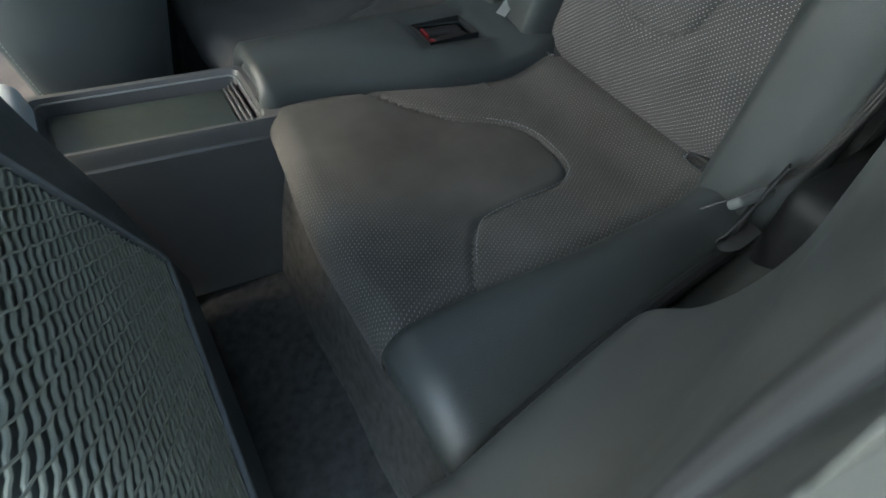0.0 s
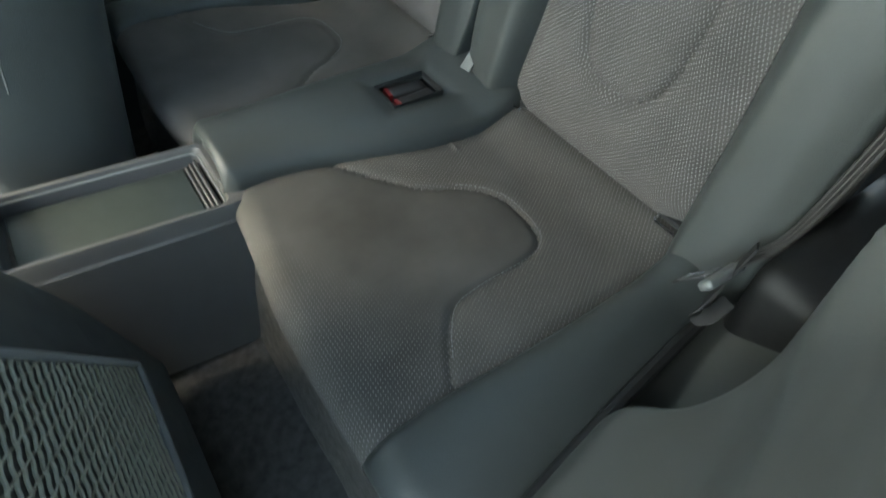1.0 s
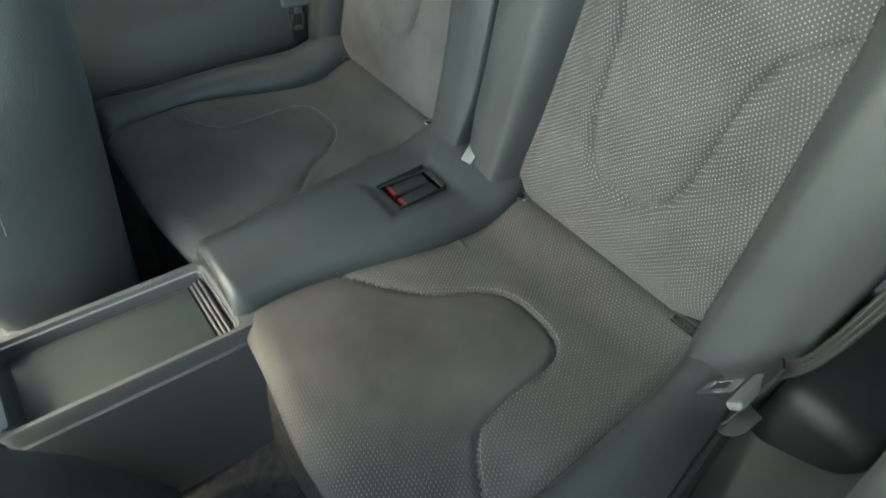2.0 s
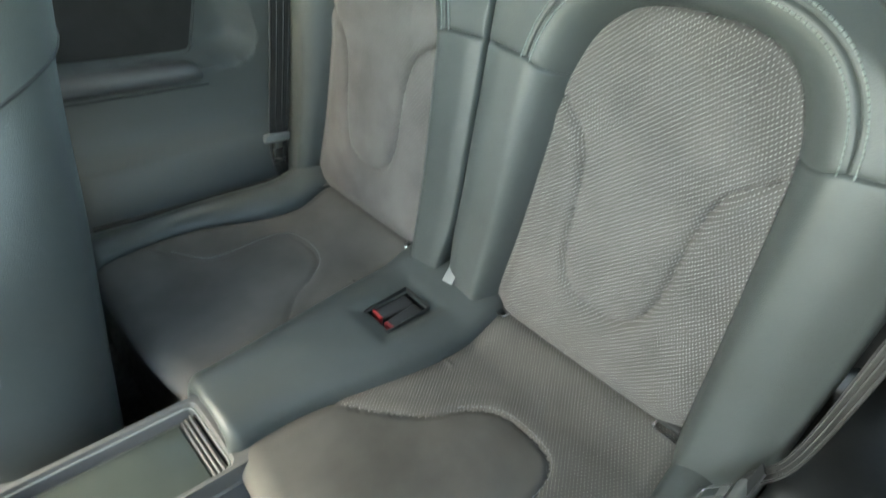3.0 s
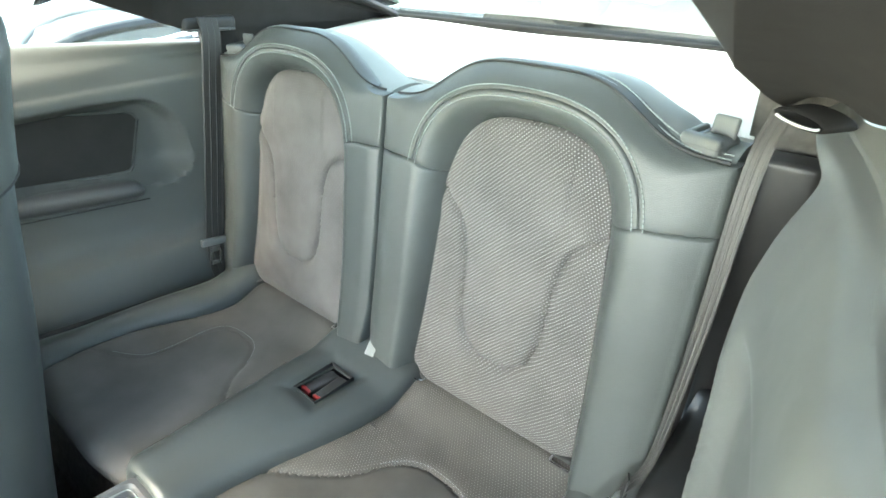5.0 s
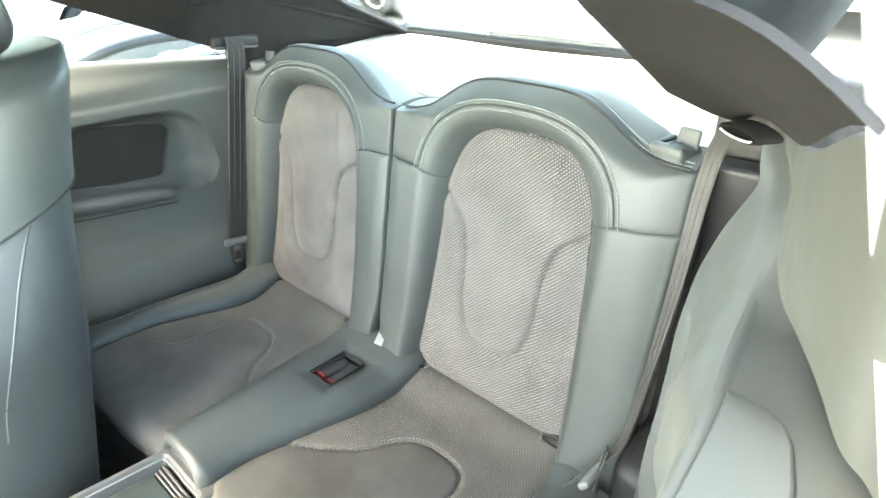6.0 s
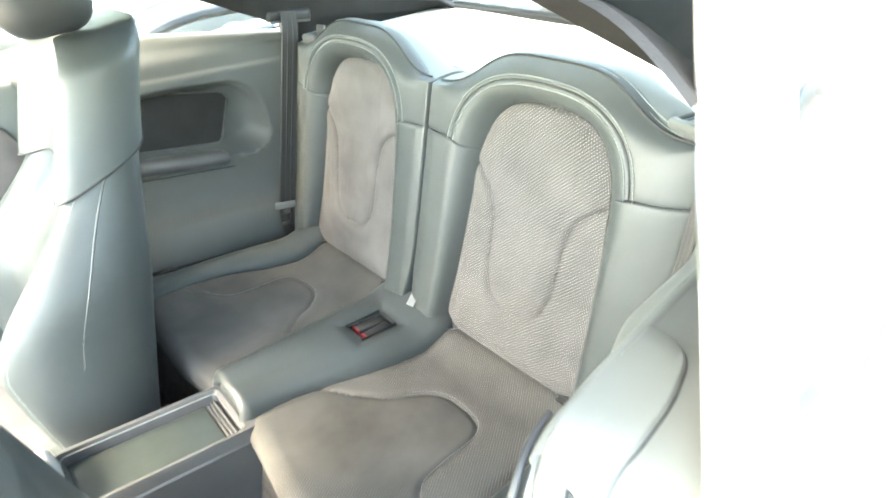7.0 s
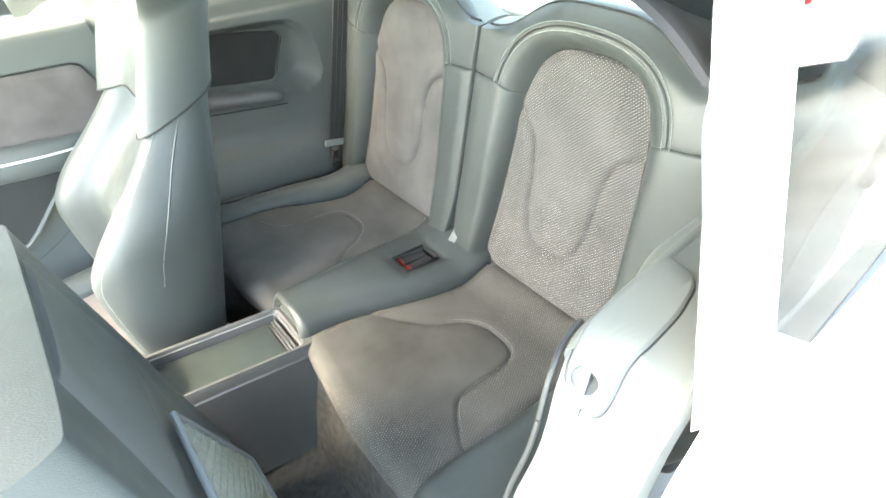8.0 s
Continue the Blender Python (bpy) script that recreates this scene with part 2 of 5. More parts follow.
def ribbon(pts, across, width, thick):
    """A strap along pts; across: its width's direction, one for all or one for each point."""
    P = [Vector(p) for p in pts]
    A = [Vector(q) for q in across] if isinstance(across, list) else [Vector(across)] * len(P)
    v, f, uv = [], [], []
    for i, p in enumerate(P):
        d = (P[min(i + 1, len(P) - 1)] - P[max(i - 1, 0)]).normalized()
        s = (A[i] - A[i].dot(d) * d).normalized()
        n = d.cross(s)
        for x, y in ((-1, -1), (1, -1), (1, 1), (-1, 1)):
            v.append(p + s * x * width / 2 + n * y * thick / 2)
            uv.append((x * width / 2, i * 0.01))
    for i in range(len(P) - 1):
        for k in range(4):
            f.append((4 * i + k, 4 * i + (k + 1) % 4, 4 * i + 4 + (k + 1) % 4, 4 * i + 4 + k))
    e = 4 * (len(P) - 1)
    f += [(3, 2, 1, 0), (e, e + 1, e + 2, e + 3)]
    return (v, f, uv)


def loft(sections, cap=True):
    """A skin through closed rings with the same number of points."""
    n = len(sections[0])
    v = [p for s in sections for p in s]
    f = []
    for i in range(len(sections) - 1):
        for k in range(n):
            f.append((i * n + k, i * n + (k + 1) % n, (i + 1) * n + (k + 1) % n, (i + 1) * n + k))
    if cap:
        f += [tuple(range(n - 1, -1, -1)), tuple((len(sections) - 1) * n + k for k in range(n))]
    return (v, f, None)


def prism(poly, way):
    """A flat outline (points) pushed along way."""
    n, w = len(poly), Vector(way)
    v = [Vector(p) for p in poly] + [Vector(p) + w for p in poly]
    return (v, [tuple(range(n - 1, -1, -1)), tuple(range(n, 2 * n))] + [(i, (i + 1) % n, n + (i + 1) % n, n + i) for i in range(n)], None)


def stitches(pts, step, length, r, lift=(0, 0, 0)):
    """Short raised threads along a line."""
    P, out, acc = [Vector(p) + Vector(lift) for p in pts], [], 0.0
    for a, b in zip(P, P[1:]):
        d = (b - a)
        L = d.length
        if L < 1e-6:
            continue
        d /= L
        while acc < L:
            p = a + d * acc
            out.append(tube([p - d * length / 2, p + d * length / 2], r, 5))
            acc += step
        acc -= L
    return merge(*out)


def clamp01(t):
    return max(0.0, min(1.0, t))


def ease(t):
    t = clamp01(t)
    return t * t * (3 - 2 * t)

bench = thing("rear_bench", "dark leather rear bench seat with perforated suede centres", "rear seat", at=(0, 0, 0))

# ---- rear backrests: each half is built over (w, z), w being the distance from the car's middle ----
C0 = 0.285
U_HALF = [(0.150, 0.397), (0.106, 0.366), (0.088, 0.310), (0.080, 0.205), (0.056, 0.150), (0.0, 0.133)]
U_LINE = smooth_line([(C0 - a, b, 0) for a, b in U_HALF] + [(C0 + a, b, 0) for a, b in reversed(U_HALF[:-1])], 90)


def arch(base, foot, taper, spring, rise, p, n=120):
    """A line up one side, over a rounded top and down the other, as (w, z)."""
    side = [(C0 + foot - taper * z, z) for z in (base + (spring - base) * i / 40 for i in range(40))]
    top = []
    for i in range(n + 1):
        th = math.pi * i / n
        c, s = math.cos(th), math.sin(th)
        z = spring + rise * abs(s) ** (2 / p)
        top.append((C0 + (foot - taper * z) * math.copysign(abs(c) ** (2 / p), c), z))
    return side + top + [(2 * C0 - a, b) for a, b in reversed(side)]


def split_line(line, z_seam):
    """Cuts an arch at the height of the cross seam: outer foot, head, inner foot."""
    i = next(k for k, p in enumerate(line) if p[1] >= z_seam)
    j = len(line) - 1 - next(k for k, p in enumerate(reversed(line)) if p[1] >= z_seam)
    return line[:i + 1], line[i:j + 1], line[j:]


def resample(line, n):
    P = [Vector((*p, 0)) for p in line]
    acc = [0.0]
    for a, b in zip(P, P[1:]):
        acc.append(acc[-1] + (b - a).length)
    out, k = [], 0
    for i in range(n + 1):
        t = acc[-1] * i / n
        while k < len(acc) - 2 and acc[k + 1] < t:
            k += 1
        h = acc[k + 1] - acc[k]
        out.append(P[k].lerp(P[k + 1], clamp01((t - acc[k]) / h) if h > 1e-9 else 0))
    return out


def z_top(w):
    return 0.542 + 0.0755 * math.exp(-abs((w - C0) / 0.177) ** 4)


def back_x(z):
    """The panel's plane; its foot puffs forward."""
    return -0.03 + 0.3 * z - 0.010 * math.exp(-((z - 0.05) / 0.09) ** 2)


def inner_edge(z):
    """The halves meet in a narrow gap that opens near the seat."""
    return 0.0075 + 0.015 * ease((0.15 - z) / 0.13)


P_LINE = arch(-0.05, 0.184, 0.075, 0.36, 0.176, 3.0)
S_LINE = arch(-0.05, 0.209, 0.005, 0.40, 0.190, 2.6)
_top = [(0.571 - 0.5635 * i / 160, 0) for i in range(161)]
O_LINE = [(0.571, -0.05 + 0.592 * i / 80) for i in range(80)] + [(w, z_top(w)) for w, _ in _top] + [(inner_edge(0.542 - 0.592 * i / 80), 0.542 - 0.592 * i / 80) for i in range(1, 81)]
LINES = [split_line(P_LINE, 0.425), split_line(S_LINE, 0.450), split_line(O_LINE, 0.448)]


def band_rise(r):
    return -0.006 + 0.050 * (1 - (1 - r) ** 2.3)


def back_point(side, q, forward):
    return Vector((back_x(q[1]) - forward, side * q[0], q[1]))


def leather_ring(side, a, b, n, m, fwd, edge_k=(False, False), roll=False, tuck_a=True, tuck_b=True, mid=None):
    """Leather between two lines a and b: fwd(r) is how far it stands out; its edges are tucked in at the seams."""
    A0, B0 = resample(a, 600), resample(b, 600)
    sv = [0.0, 0.004, 0.010] + [0.02 + 0.96 * i / (n - 6) for i in range(n - 5)] + [0.990, 0.996, 1.0]
    rv = [0.0, 0.03, 0.08] + [0.14 + 0.72 * j / (m - 6) for j in range(m - 5)] + [0.92, 0.97, 1.0]
    dip = {0: 0.0042, 1: 0.0012, 2: 0.0002}
    A, B = [A0[round(q * 600)] for q in sv], [B0[round(q * 600)] for q in sv]
    M0 = resample(mid, 600) if mid else None
    M = [M0[round(q * 600)] for q in sv] if mid else None
    rows = []
    for j, r in enumerate(rv):
        row = []
        for i in range(len(sv)):
            f = fwd(r)
            ends = [j if tuck_a else 9, len(rv) - 1 - j if tuck_b else 9, i if edge_k[0] else 9, len(sv) - 1 - i if edge_k[1] else 9]
            f -= max(dip.get(e, 0.0) for e in ends)
            q = A[i].lerp(B[i], r) if not mid else (A[i].lerp(M[i], r / 0.4) if r < 0.4 else M[i].lerp(B[i], (r - 0.4) / 0.6))
            f += 0.017 * r * r * ease((0.085 - q.x) / 0.06)
            row.append(back_point(side, q, f))
        rows.append(row)
    m, n = len(rv) - 1, len(sv) - 1
    if roll:
        for a_ in (20, 45, 70, 90):
            row = []
            for i in range(n + 1):
                d = (B[i] - A[i]).normalized()
                base = rows[m][i]
                t = radians(a_)
                g = 0.014 if B[i].x > 0.05 else 0.005
                row.append(base + Vector((0.022 * (1 - math.cos(t)), side * d.x * g * math.sin(t), d.y * 0.004 * math.sin(t))))
            rows.append(row)
        last = rows[-1]
        rows.append([p + Vector((0.012, 0, -0.006)) for p in last])
    v = [p for r in rows for p in r]
    w = n + 1
    faces = [(j * w + i, j * w + i + 1, (j + 1) * w + i + 1, (j + 1) * w + i) for j in range(len(rows) - 1) for i in range(n)]
    return (v, faces, [(p.y, p.z) for p in v])


def u_dist(w, z):
    return min(((w - q.x) ** 2 + (z - q.y) ** 2) ** 0.5 for q in U_LINE)


def backrest(side, name, label):
    shell = [(0.03, side * 0.008, -0.06), (0.185, side * 0.008, 0.52), (0.225, side * 0.008, 0.52), (0.09, side * 0.008, -0.06)]
    t = part("backrest", prism(shell, (0, side * 0.575, 0)), M_CARPET, bench, label)

    def add(nm, geo, m, lab=""):
        return part(nm, geo, m, t, lab)

    # centre panel, sunk at its edge, quilted along the U
    def panel_pt(u, v):
        z = -0.012 + 0.5575 * (1 - (1 - v) ** 1.6)
        k, k2 = clamp01((z - 0.36) / 0.176), clamp01((z - 0.36) / 0.186)
        h = (0.184 - 0.075 * z) * (1 - k ** 3) ** (1 / 3) + 0.0005
        uu = 2 * u - 1
        hh = (0.184 - 0.075 * z) * (1 - k2 ** 3) ** (1 / 3) + 0.009
        w = C0 + uu * hh
        edge = h - abs(uu) * hh
        f = 0.012 * (1 - math.exp(-(max(0, edge) / 0.02) ** 2)) * (1 if z < 0.5 else clamp01((0.537 - z) / 0.037) ** 0.5) - 0.016 * ease(-edge / 0.009)
        d = u_dist(w, z)
        inside = abs(w - C0) < 0.085 and z > 0.14
        f += 0.004 * math.exp(-((d - 0.022) / 0.016) ** 2) - 0.010 * math.exp(-(d / 0.0045) ** 2) + (0.003 if inside and d > 0.03 else 0.0) * ease((d - 0.03) / 0.03)
        f -= 0.036 * clamp01((0.066 - z) / 0.075) ** 1.5
        return (back_x(z) - f, side * w, z)
    rows = sheet(panel_pt, 84, 110)
    rows = (rows[0], rows[1], [(p.y, p.z * 1.05) for p in rows[0]])
    add("centre_panel", rows, *((M_PERF, "perforated brown-grey suede panel with a quilted U") if side < 0 else (M_FAINT, "smooth-looking brown-grey suede panel with a quilted U")))
    P, S, O = LINES
    upper = lambda r: 0.044 - 0.004 * r - 0.018 * r * r
    add("arch_band", leather_ring(side, P[1], S[1], 120, 14, band_rise, (True, True), tuck_a=False), M_LEATHER)
    add("upper_cover", leather_ring(side, S[1], O[1], 140, 12, upper, (True, True), roll=True, tuck_b=False), M_LEATHER)
    for k, nm in ((0, "outer_bolster"), (2, "inner_bolster")):
        wide = lambda r: band_rise(r / 0.4) if r < 0.4 else upper((r - 0.4) / 0.6)
        e = (False, True) if k == 0 else (True, False)
        add(nm, leather_ring(side, P[k], O[k], 60, 20, wide, e, roll=True, tuck_a=False, tuck_b=False, mid=S[k]), M_LEATHER)
    # threads: a double row along the arch
    for off in (-0.0078, 0.0078):
        line = []
        R = resample(S[1], 160)
        for i, q in enumerate(R):
            d = (R[min(i + 1, 160)] - R[max(i - 1, 0)]).normalized()
            n = Vector((-d.y, d.x, 0))
            line.append(back_point(side, q + n * off, 0.0447))
        add("stitching", stitches(line, 0.0066, 0.0050, 0.0010), M_THREAD, "row of pale grey stitches")
    pipe = [back_point(side, Vector((w, z_top(w) + 0.0035, 0)), 0.0195) for w in (0.571 - 0.555 * i / 120 for i in range(121))]
    add("top_piping", tube(pipe, 0.0022, 6), M_PIPING_SHADE, "thin black piping")
    # the shell behind, with the top face that runs back to the load cover
    def top_pt(u, v):
        w = 0.575 * u + 0.008 * (1 - u)
        rise = 0.003 + 0.014 * ease((w - C0 - 0.05) / 0.09) * (1 - 0.5 * ease((w - 0.485) / 0.04))
        z = z_top(w) * (1 - v) + (0.542 + 0.070 * math.exp(-abs((w - C0) / 0.205) ** 2.4)) * v
        return Vector((back_x(z_top(w)) - 0.014 + 0.114 * v, side * w, z + rise * (1 - (1 - min(1, v * 2.6)) ** 2) - 0.014 * v - 0.035 * v ** 4))
    add("top_face", sheet(top_pt, 60, 16, back=(0, 0, -0.02)), M_SHELL, "smooth light grey top of the shell")
    for v in (0.05, 0.12):
        row = [top_pt(0.985 - 0.50 * i / 90, v) + Vector((-0.0014, 0, 0.0022)) for i in range(91)]
        add("shoulder_stitching", stitches(row, 0.0066, 0.0052, 0.0011), M_THREAD, "row of pale grey stitches")
    return t


for side in (-1, 1):
    backrest(side, "backrest", "folding half of the backrest, leather round a suede centre")

# ---- rear bench cushion over (x, w) ----
def bridge_mid(x):
    return 0.022 * ease((-x - 0.12) / 0.36)


def bridge_half(x):
    return 0.122 - 0.044 * ease((-x - 0.12) / 0.36)


def w_in(x, side):
    return bridge_half(x) + side * bridge_mid(x)


def w_out(x, side):
    """The seam between suede and side bolster; on the far seat it swings outwards towards the front."""
    if side > 0:
        return 0.432 + 0.070 * ease((-x - 0.12) / 0.28) - 0.012 * ease((-x - 0.45) / 0.1)
    return 0.478 + 0.010 * math.sin(math.pi * clamp01(-x / 0.5)) + 0.010 * ease((-x - 0.42) / 0.12)


def front_x(w):
    return -0.524 - 0.024 * ease((w - 0.05) / 0.25)


def cushion_profile(s, xf, drop, R=0.042, x0=0.045, rise=0.15):
    """A line from under the backrest to the front edge, round it and down: s in 0..1 gives x and z."""
    flat = x0 - (xf + R)
    arc = R * math.pi / 2
    total = flat + arc + drop
    d = s * total
    zt = lambda x: -rise * x + 0.022 * ease((x + 0.13) / 0.10)
    if d < flat:
        x = x0 - d
        return x, zt(x)
    d -= flat
    zb = zt(xf + R)
    if d < arc:
        a = d / R
        return xf + R - R * math.sin(a), zb - R * (1 - math.cos(a)) + 0.004 * math.sin(a)
    d -= arc
    return xf + 0.02 * (d / max(drop, 1e-6)) ** 2, zb - R - d


# the tongue's seam: distance from the seat's middle and x, on the inner and the outer side
INS_IN = [(0.270, -0.405), (0.170, -0.334), (0.102, -0.271), (0.074, -0.220), (0.041, -0.187), (0.0, -0.175)]
INS_OUT = [(0.205, -0.425), (0.164, -0.403), (0.127, -0.379), (0.101, -0.352), (0.093, -0.302), (0.092, -0.240), (0.085, -0.205), (0.060, -0.181), (0.0, -0.175)]
INS_LINE = smooth_line([(b, C0 - a, 0) for a, b in INS_IN] + [(b, C0 + a, 0) for a, b in reversed(INS_OUT[:-1])], 110)


def ins_dist(x, w):
    return min(((x - q.x) ** 2 + (w - q.y) ** 2) ** 0.5 for q in INS_LINE)


def in_insert(x, w):
    """Within the quilted tongue: ahead of the U-shaped seam."""
    a = abs(w - C0)
    if x > -0.174:
        return False
    half = INS_IN if w < C0 else INS_OUT
    for (a0, x0), (a1, x1) in zip(half, half[1:]):
        if x1 >= x >= x0:
            return a < a1 + (a0 - a1) * (x1 - x) / max(x1 - x0, 1e-6)
    return a < half[0][0]


def panel_z(x, w, z):
    mid = (w - 0.29) / 0.2
    z -= 0.014 * max(0, 1 - mid * mid) * ease((-x) / 0.1) + 0.004 * ease((x + 0.045) / 0.03)
    d = ins_dist(x, w)
    z -= 0.006 * math.exp(-(d / 0.0045) ** 2)
    if in_insert(x, w):
        z += 0.003 * ease(d / 0.04)
    else:
        z += 0.001 * math.exp(-((d - 0.018) / 0.012) ** 2)
    return z


cushion = part("cushion", rbox(-0.49, 0.05, -0.56, 0.56, -0.20, -0.045, 0.03), M_CARPET, bench, "bench cushion with a padded centre bridge")


def bench_part(nm, geo, m, lab=""):
    return part(nm, geo, m, cushion, lab)


# the crease's shade, put in as a black strip
bench_part("crease_shade", rbox(-0.022, 0.03, -0.565, 0.565, -0.05, 0.004, 0.004), M_PIPING_SHADE, "black strip standing in for the shade deep in the seat crease")


def cushion_panel(side):
    drop = 0.035
    def pt(u, v):
        x0, _ = cushion_profile(v, front_x(0.3), drop)
        wi = w_in(x0, side)
        w = wi + (w_out(x0, side) - wi) * u
        xf = front_x(w)
        x, z = cushion_profile(v, xf, drop)
        z = panel_z(max(x, xf + 0.042), w, z)
        di, do = u * (w_out(x0, side) - wi), (1 - u) * (w_out(x0, side) - wi)
        z -= 0.006 * math.exp(-(di / 0.012) ** 2) + 0.008 * math.exp(-(do / 0.010) ** 2)
        return (x, side * w, z)
    g = sheet(pt, 84, 130, back=(0, 0, -0.03))
    half = len(g[0]) // 2
    # unrolled coordinates in metres, so that the holes run on round the front edge
    total = 0.6
    uv = [(p.y, (k // 85) / 130 * total) for k, p in enumerate(g[0][:half])]
    faces_perf, faces_suede = [], []
    for f in g[1]:
        c = sum((Vector(g[0][k]) for k in f), Vector()) / len(f)
        w = abs(c.y)
        tongue = in_insert(c.x, w)
        (faces_suede if tongue and f[0] < half else faces_perf).append(f)
    return (g[0], g[1], uv + uv), faces_perf, faces_suede


def used(geo, faces):
    keep = sorted({k for f in faces for k in f})
    at = {k: i for i, k in enumerate(keep)}
    return ([geo[0][k] for k in keep], [tuple(at[k] for k in f) for f in faces], [geo[2][k] for k in keep] if geo[2] else None)


for side in (-1, 1):
    g, perf, suede = cushion_panel(side)
    bench_part("seat_panel", used(g, perf), M_PERFSEAT if side < 0 else M_FARSEAT, "perforated brown-grey suede seat panel" if side < 0 else "smooth brown-grey suede seat panel")
    bench_part("seat_insert", used(g, suede), M_TONGUE if side < 0 else M_FARSEAT, "smooth suede tongue with a stitched edge")
    line = [Vector((q.x, side * q.y, -0.15 * q.x - 0.014 * max(0, 1 - ((q.y - 0.29) / 0.2) ** 2) - 0.001)) for q in INS_LINE[24:-8]]
    bench_part("insert_stitching", stitches([p + Vector((0.006, 0, 0.002)) for p in line], 0.007, 0.004, 0.0006), M_GREYPL, "row of pale grey stitches")

    def bolster(u, v):
        x0, _ = cushion_profile(v, -0.55, 0.08)
        wo = 0.562 + 0.075 * clamp01(-x0 / 0.55) ** 1.5
        w = w_out(x0, side) + (wo - w_out(x0, side)) * min(1, u * 1.25)
        x, z = cushion_profile(v, -0.546, 0.08)
        r = clamp01(u * 1.25)
        z += (0.020 + (0.020 * ease((x + 0.45) / 0.25) if side > 0 else 0.0)) * math.sin(math.pi * r ** 0.8) - 0.012 * r - 0.005 * math.exp(-(r * 0.12 / 0.004) ** 2)
        if u > 0.8:
            z -= 0.09 * ((u - 0.8) / 0.2)
            w += 0.008 * math.sin((u - 0.8) / 0.2 * math.pi / 2)
        return (x, side * w, z)
    bench_part("side_bolster", sheet(bolster, 26, 70, back=(0, 0, -0.02)), M_LEATHER, "smooth dark leather bolster")


def bridge(u, v):
    """The leather pad over the tunnel; its front end rolls in round the console; a square well for the buckles is left open in it."""
    x = 0.06 - 0.555 * min(1.0, v / 0.9)
    k = 2 * u - 1
    w = bridge_mid(x) + k * (bridge_half(x) + 0.002)
    crown = 1 - abs(k) ** 3.0
    lift = 0.028 + 0.016 * ease((-x - 0.05) / 0.3)
    z = -0.15 * x + 0.002 + 0.022 * ease((x + 0.13) / 0.10) + lift * crown ** 0.62 - 0.004 * math.exp(-((1 - abs(k)) * 0.09 / 0.004) ** 2)
    d = max(abs(x + 0.177) - 0.050, abs(w + 0.009) - 0.033, 0)
    z -= 0.007 * math.exp(-(d / 0.014) ** 2)
    if v > 0.9:
        a = (v - 0.9) / 0.1 * 1.1 * math.pi
        inset = 0.013 * (1 - math.cos(a))
        m = bridge_mid(x)
        x -= 0.013 * math.sin(a) + 0.016 * (0.12 - z) / 0.06 * ease((v - 0.9) / 0.05)
        w = m + (w - m) * (1 - inset / 0.08)
        z -= inset * (0.3 + 0.7 * crown ** 0.4)
    return (x, w, z)


NB, MB = 60, 130
gb = sheet(bridge, NB, MB, back=(0, 0, -0.03))
hole = lambda c: abs(c.x + 0.177) < 0.046 and abs(c.y + 0.009) < 0.029
fb = [f for f in gb[1] if not all(hole(Vector(gb[0][k])) for k in f)]
bench_part("centre_bridge", used(gb, fb), M_LEATHER, "padded leather bridge between the two seats")
well = [(-0.224, 0.024), (-0.130, 0.024), (-0.130, -0.042), (-0.224, -0.042)]
wv = [Vector((x, y, 0.063 - 0.15 * (x + 0.18))) for x, y in well] + [Vector((x * 0.97 - 0.005, y * 0.9, 0.012)) for x, y in well]
bench_part("buckle_well", (wv, [(0, 1, 5, 4), (1, 2, 6, 5), (2, 3, 7, 6), (3, 0, 4, 7), (4, 5, 6, 7)], None), M_PIPING_SHADE, "black well for the belt buckles")
cap = [(-0.478, 0.022 + 0.066 * c, 0.060 + 0.042 * abs(d) ** 0.5) for c, d in ((math.cos(math.pi * i / 24), math.sin(math.pi * i / 24)) for i in range(25))]
bench_part("front_cap", prism(cap + [(-0.478, -0.044, -0.1), (-0.478, 0.088, -0.1)], (0.03, 0, 0)), M_CONSOLE)
# ---- buckles, anchor bars, belts ----
def buckle(y, turn, label):
    t = thing("belt_buckle", label, "belt buckle", "belt buckles", at=(-0.172, y, 0.040))
    m = pose(0, 0, 0, 0, 10, turn)
    part("housing", moved(rbox(-0.036, 0.032, -0.0145, 0.0145, -0.012, 0.012, 0.005), m), M_DARKPL, t)
    part("release_button", moved(rbox(-0.042, -0.034, -0.0135, 0.0135, -0.010, 0.0125, 0.003), m), M_RED, t, "red release button")
    return t


buckle(0.0065, -5, "black belt buckle with a red button, lying in the bridge's well")
buckle(-0.0245, 4, "black belt buckle with a red button, lying in the bridge's well")
for y in (-0.115, -0.455, 0.115, 0.455):
    t = thing("child_seat_anchor", "bright metal child seat anchor bar in the seat crease", "anchor bar", "anchor bars", at=(-0.036, y, 0.026))
    s = 0.022
    part("bar", tube([(0.02, -s, -0.006), (-0.006, -s, 0.0), (-0.008, -s * 0.8, 0.0), (-0.008, s * 0.8, 0.0), (-0.006, s, 0.0), (0.02, s, -0.006)], 0.0032, 8), M_CHROME, t)
    part("slot", rbox(0.006, 0.04, -s - 0.006, s + 0.006, -0.014, 0.005, 0.004), M_PIPING_SHADE, t, "black plastic slot")
strap = thing("release_strap", "short grey fabric pull strap between the backrests", "pull strap", at=(-0.045, -0.02, 0.06))
part("webbing", ribbon([(0.05, 0.004, 0.02), (0.02, 0.0, 0.035), (-0.005, -0.004, 0.018), (-0.03, -0.008, 0.0)], (0, 1, 0.1), 0.022, 0.003), M_GREYPL, strap)


def twist(t):
    """The belt by the open door turns on its way down."""
    return Vector((-0.17, 0.98, 0.05)).lerp(Vector((0.80, 0.45, -0.25)), ease(t * 1.3)).normalized()


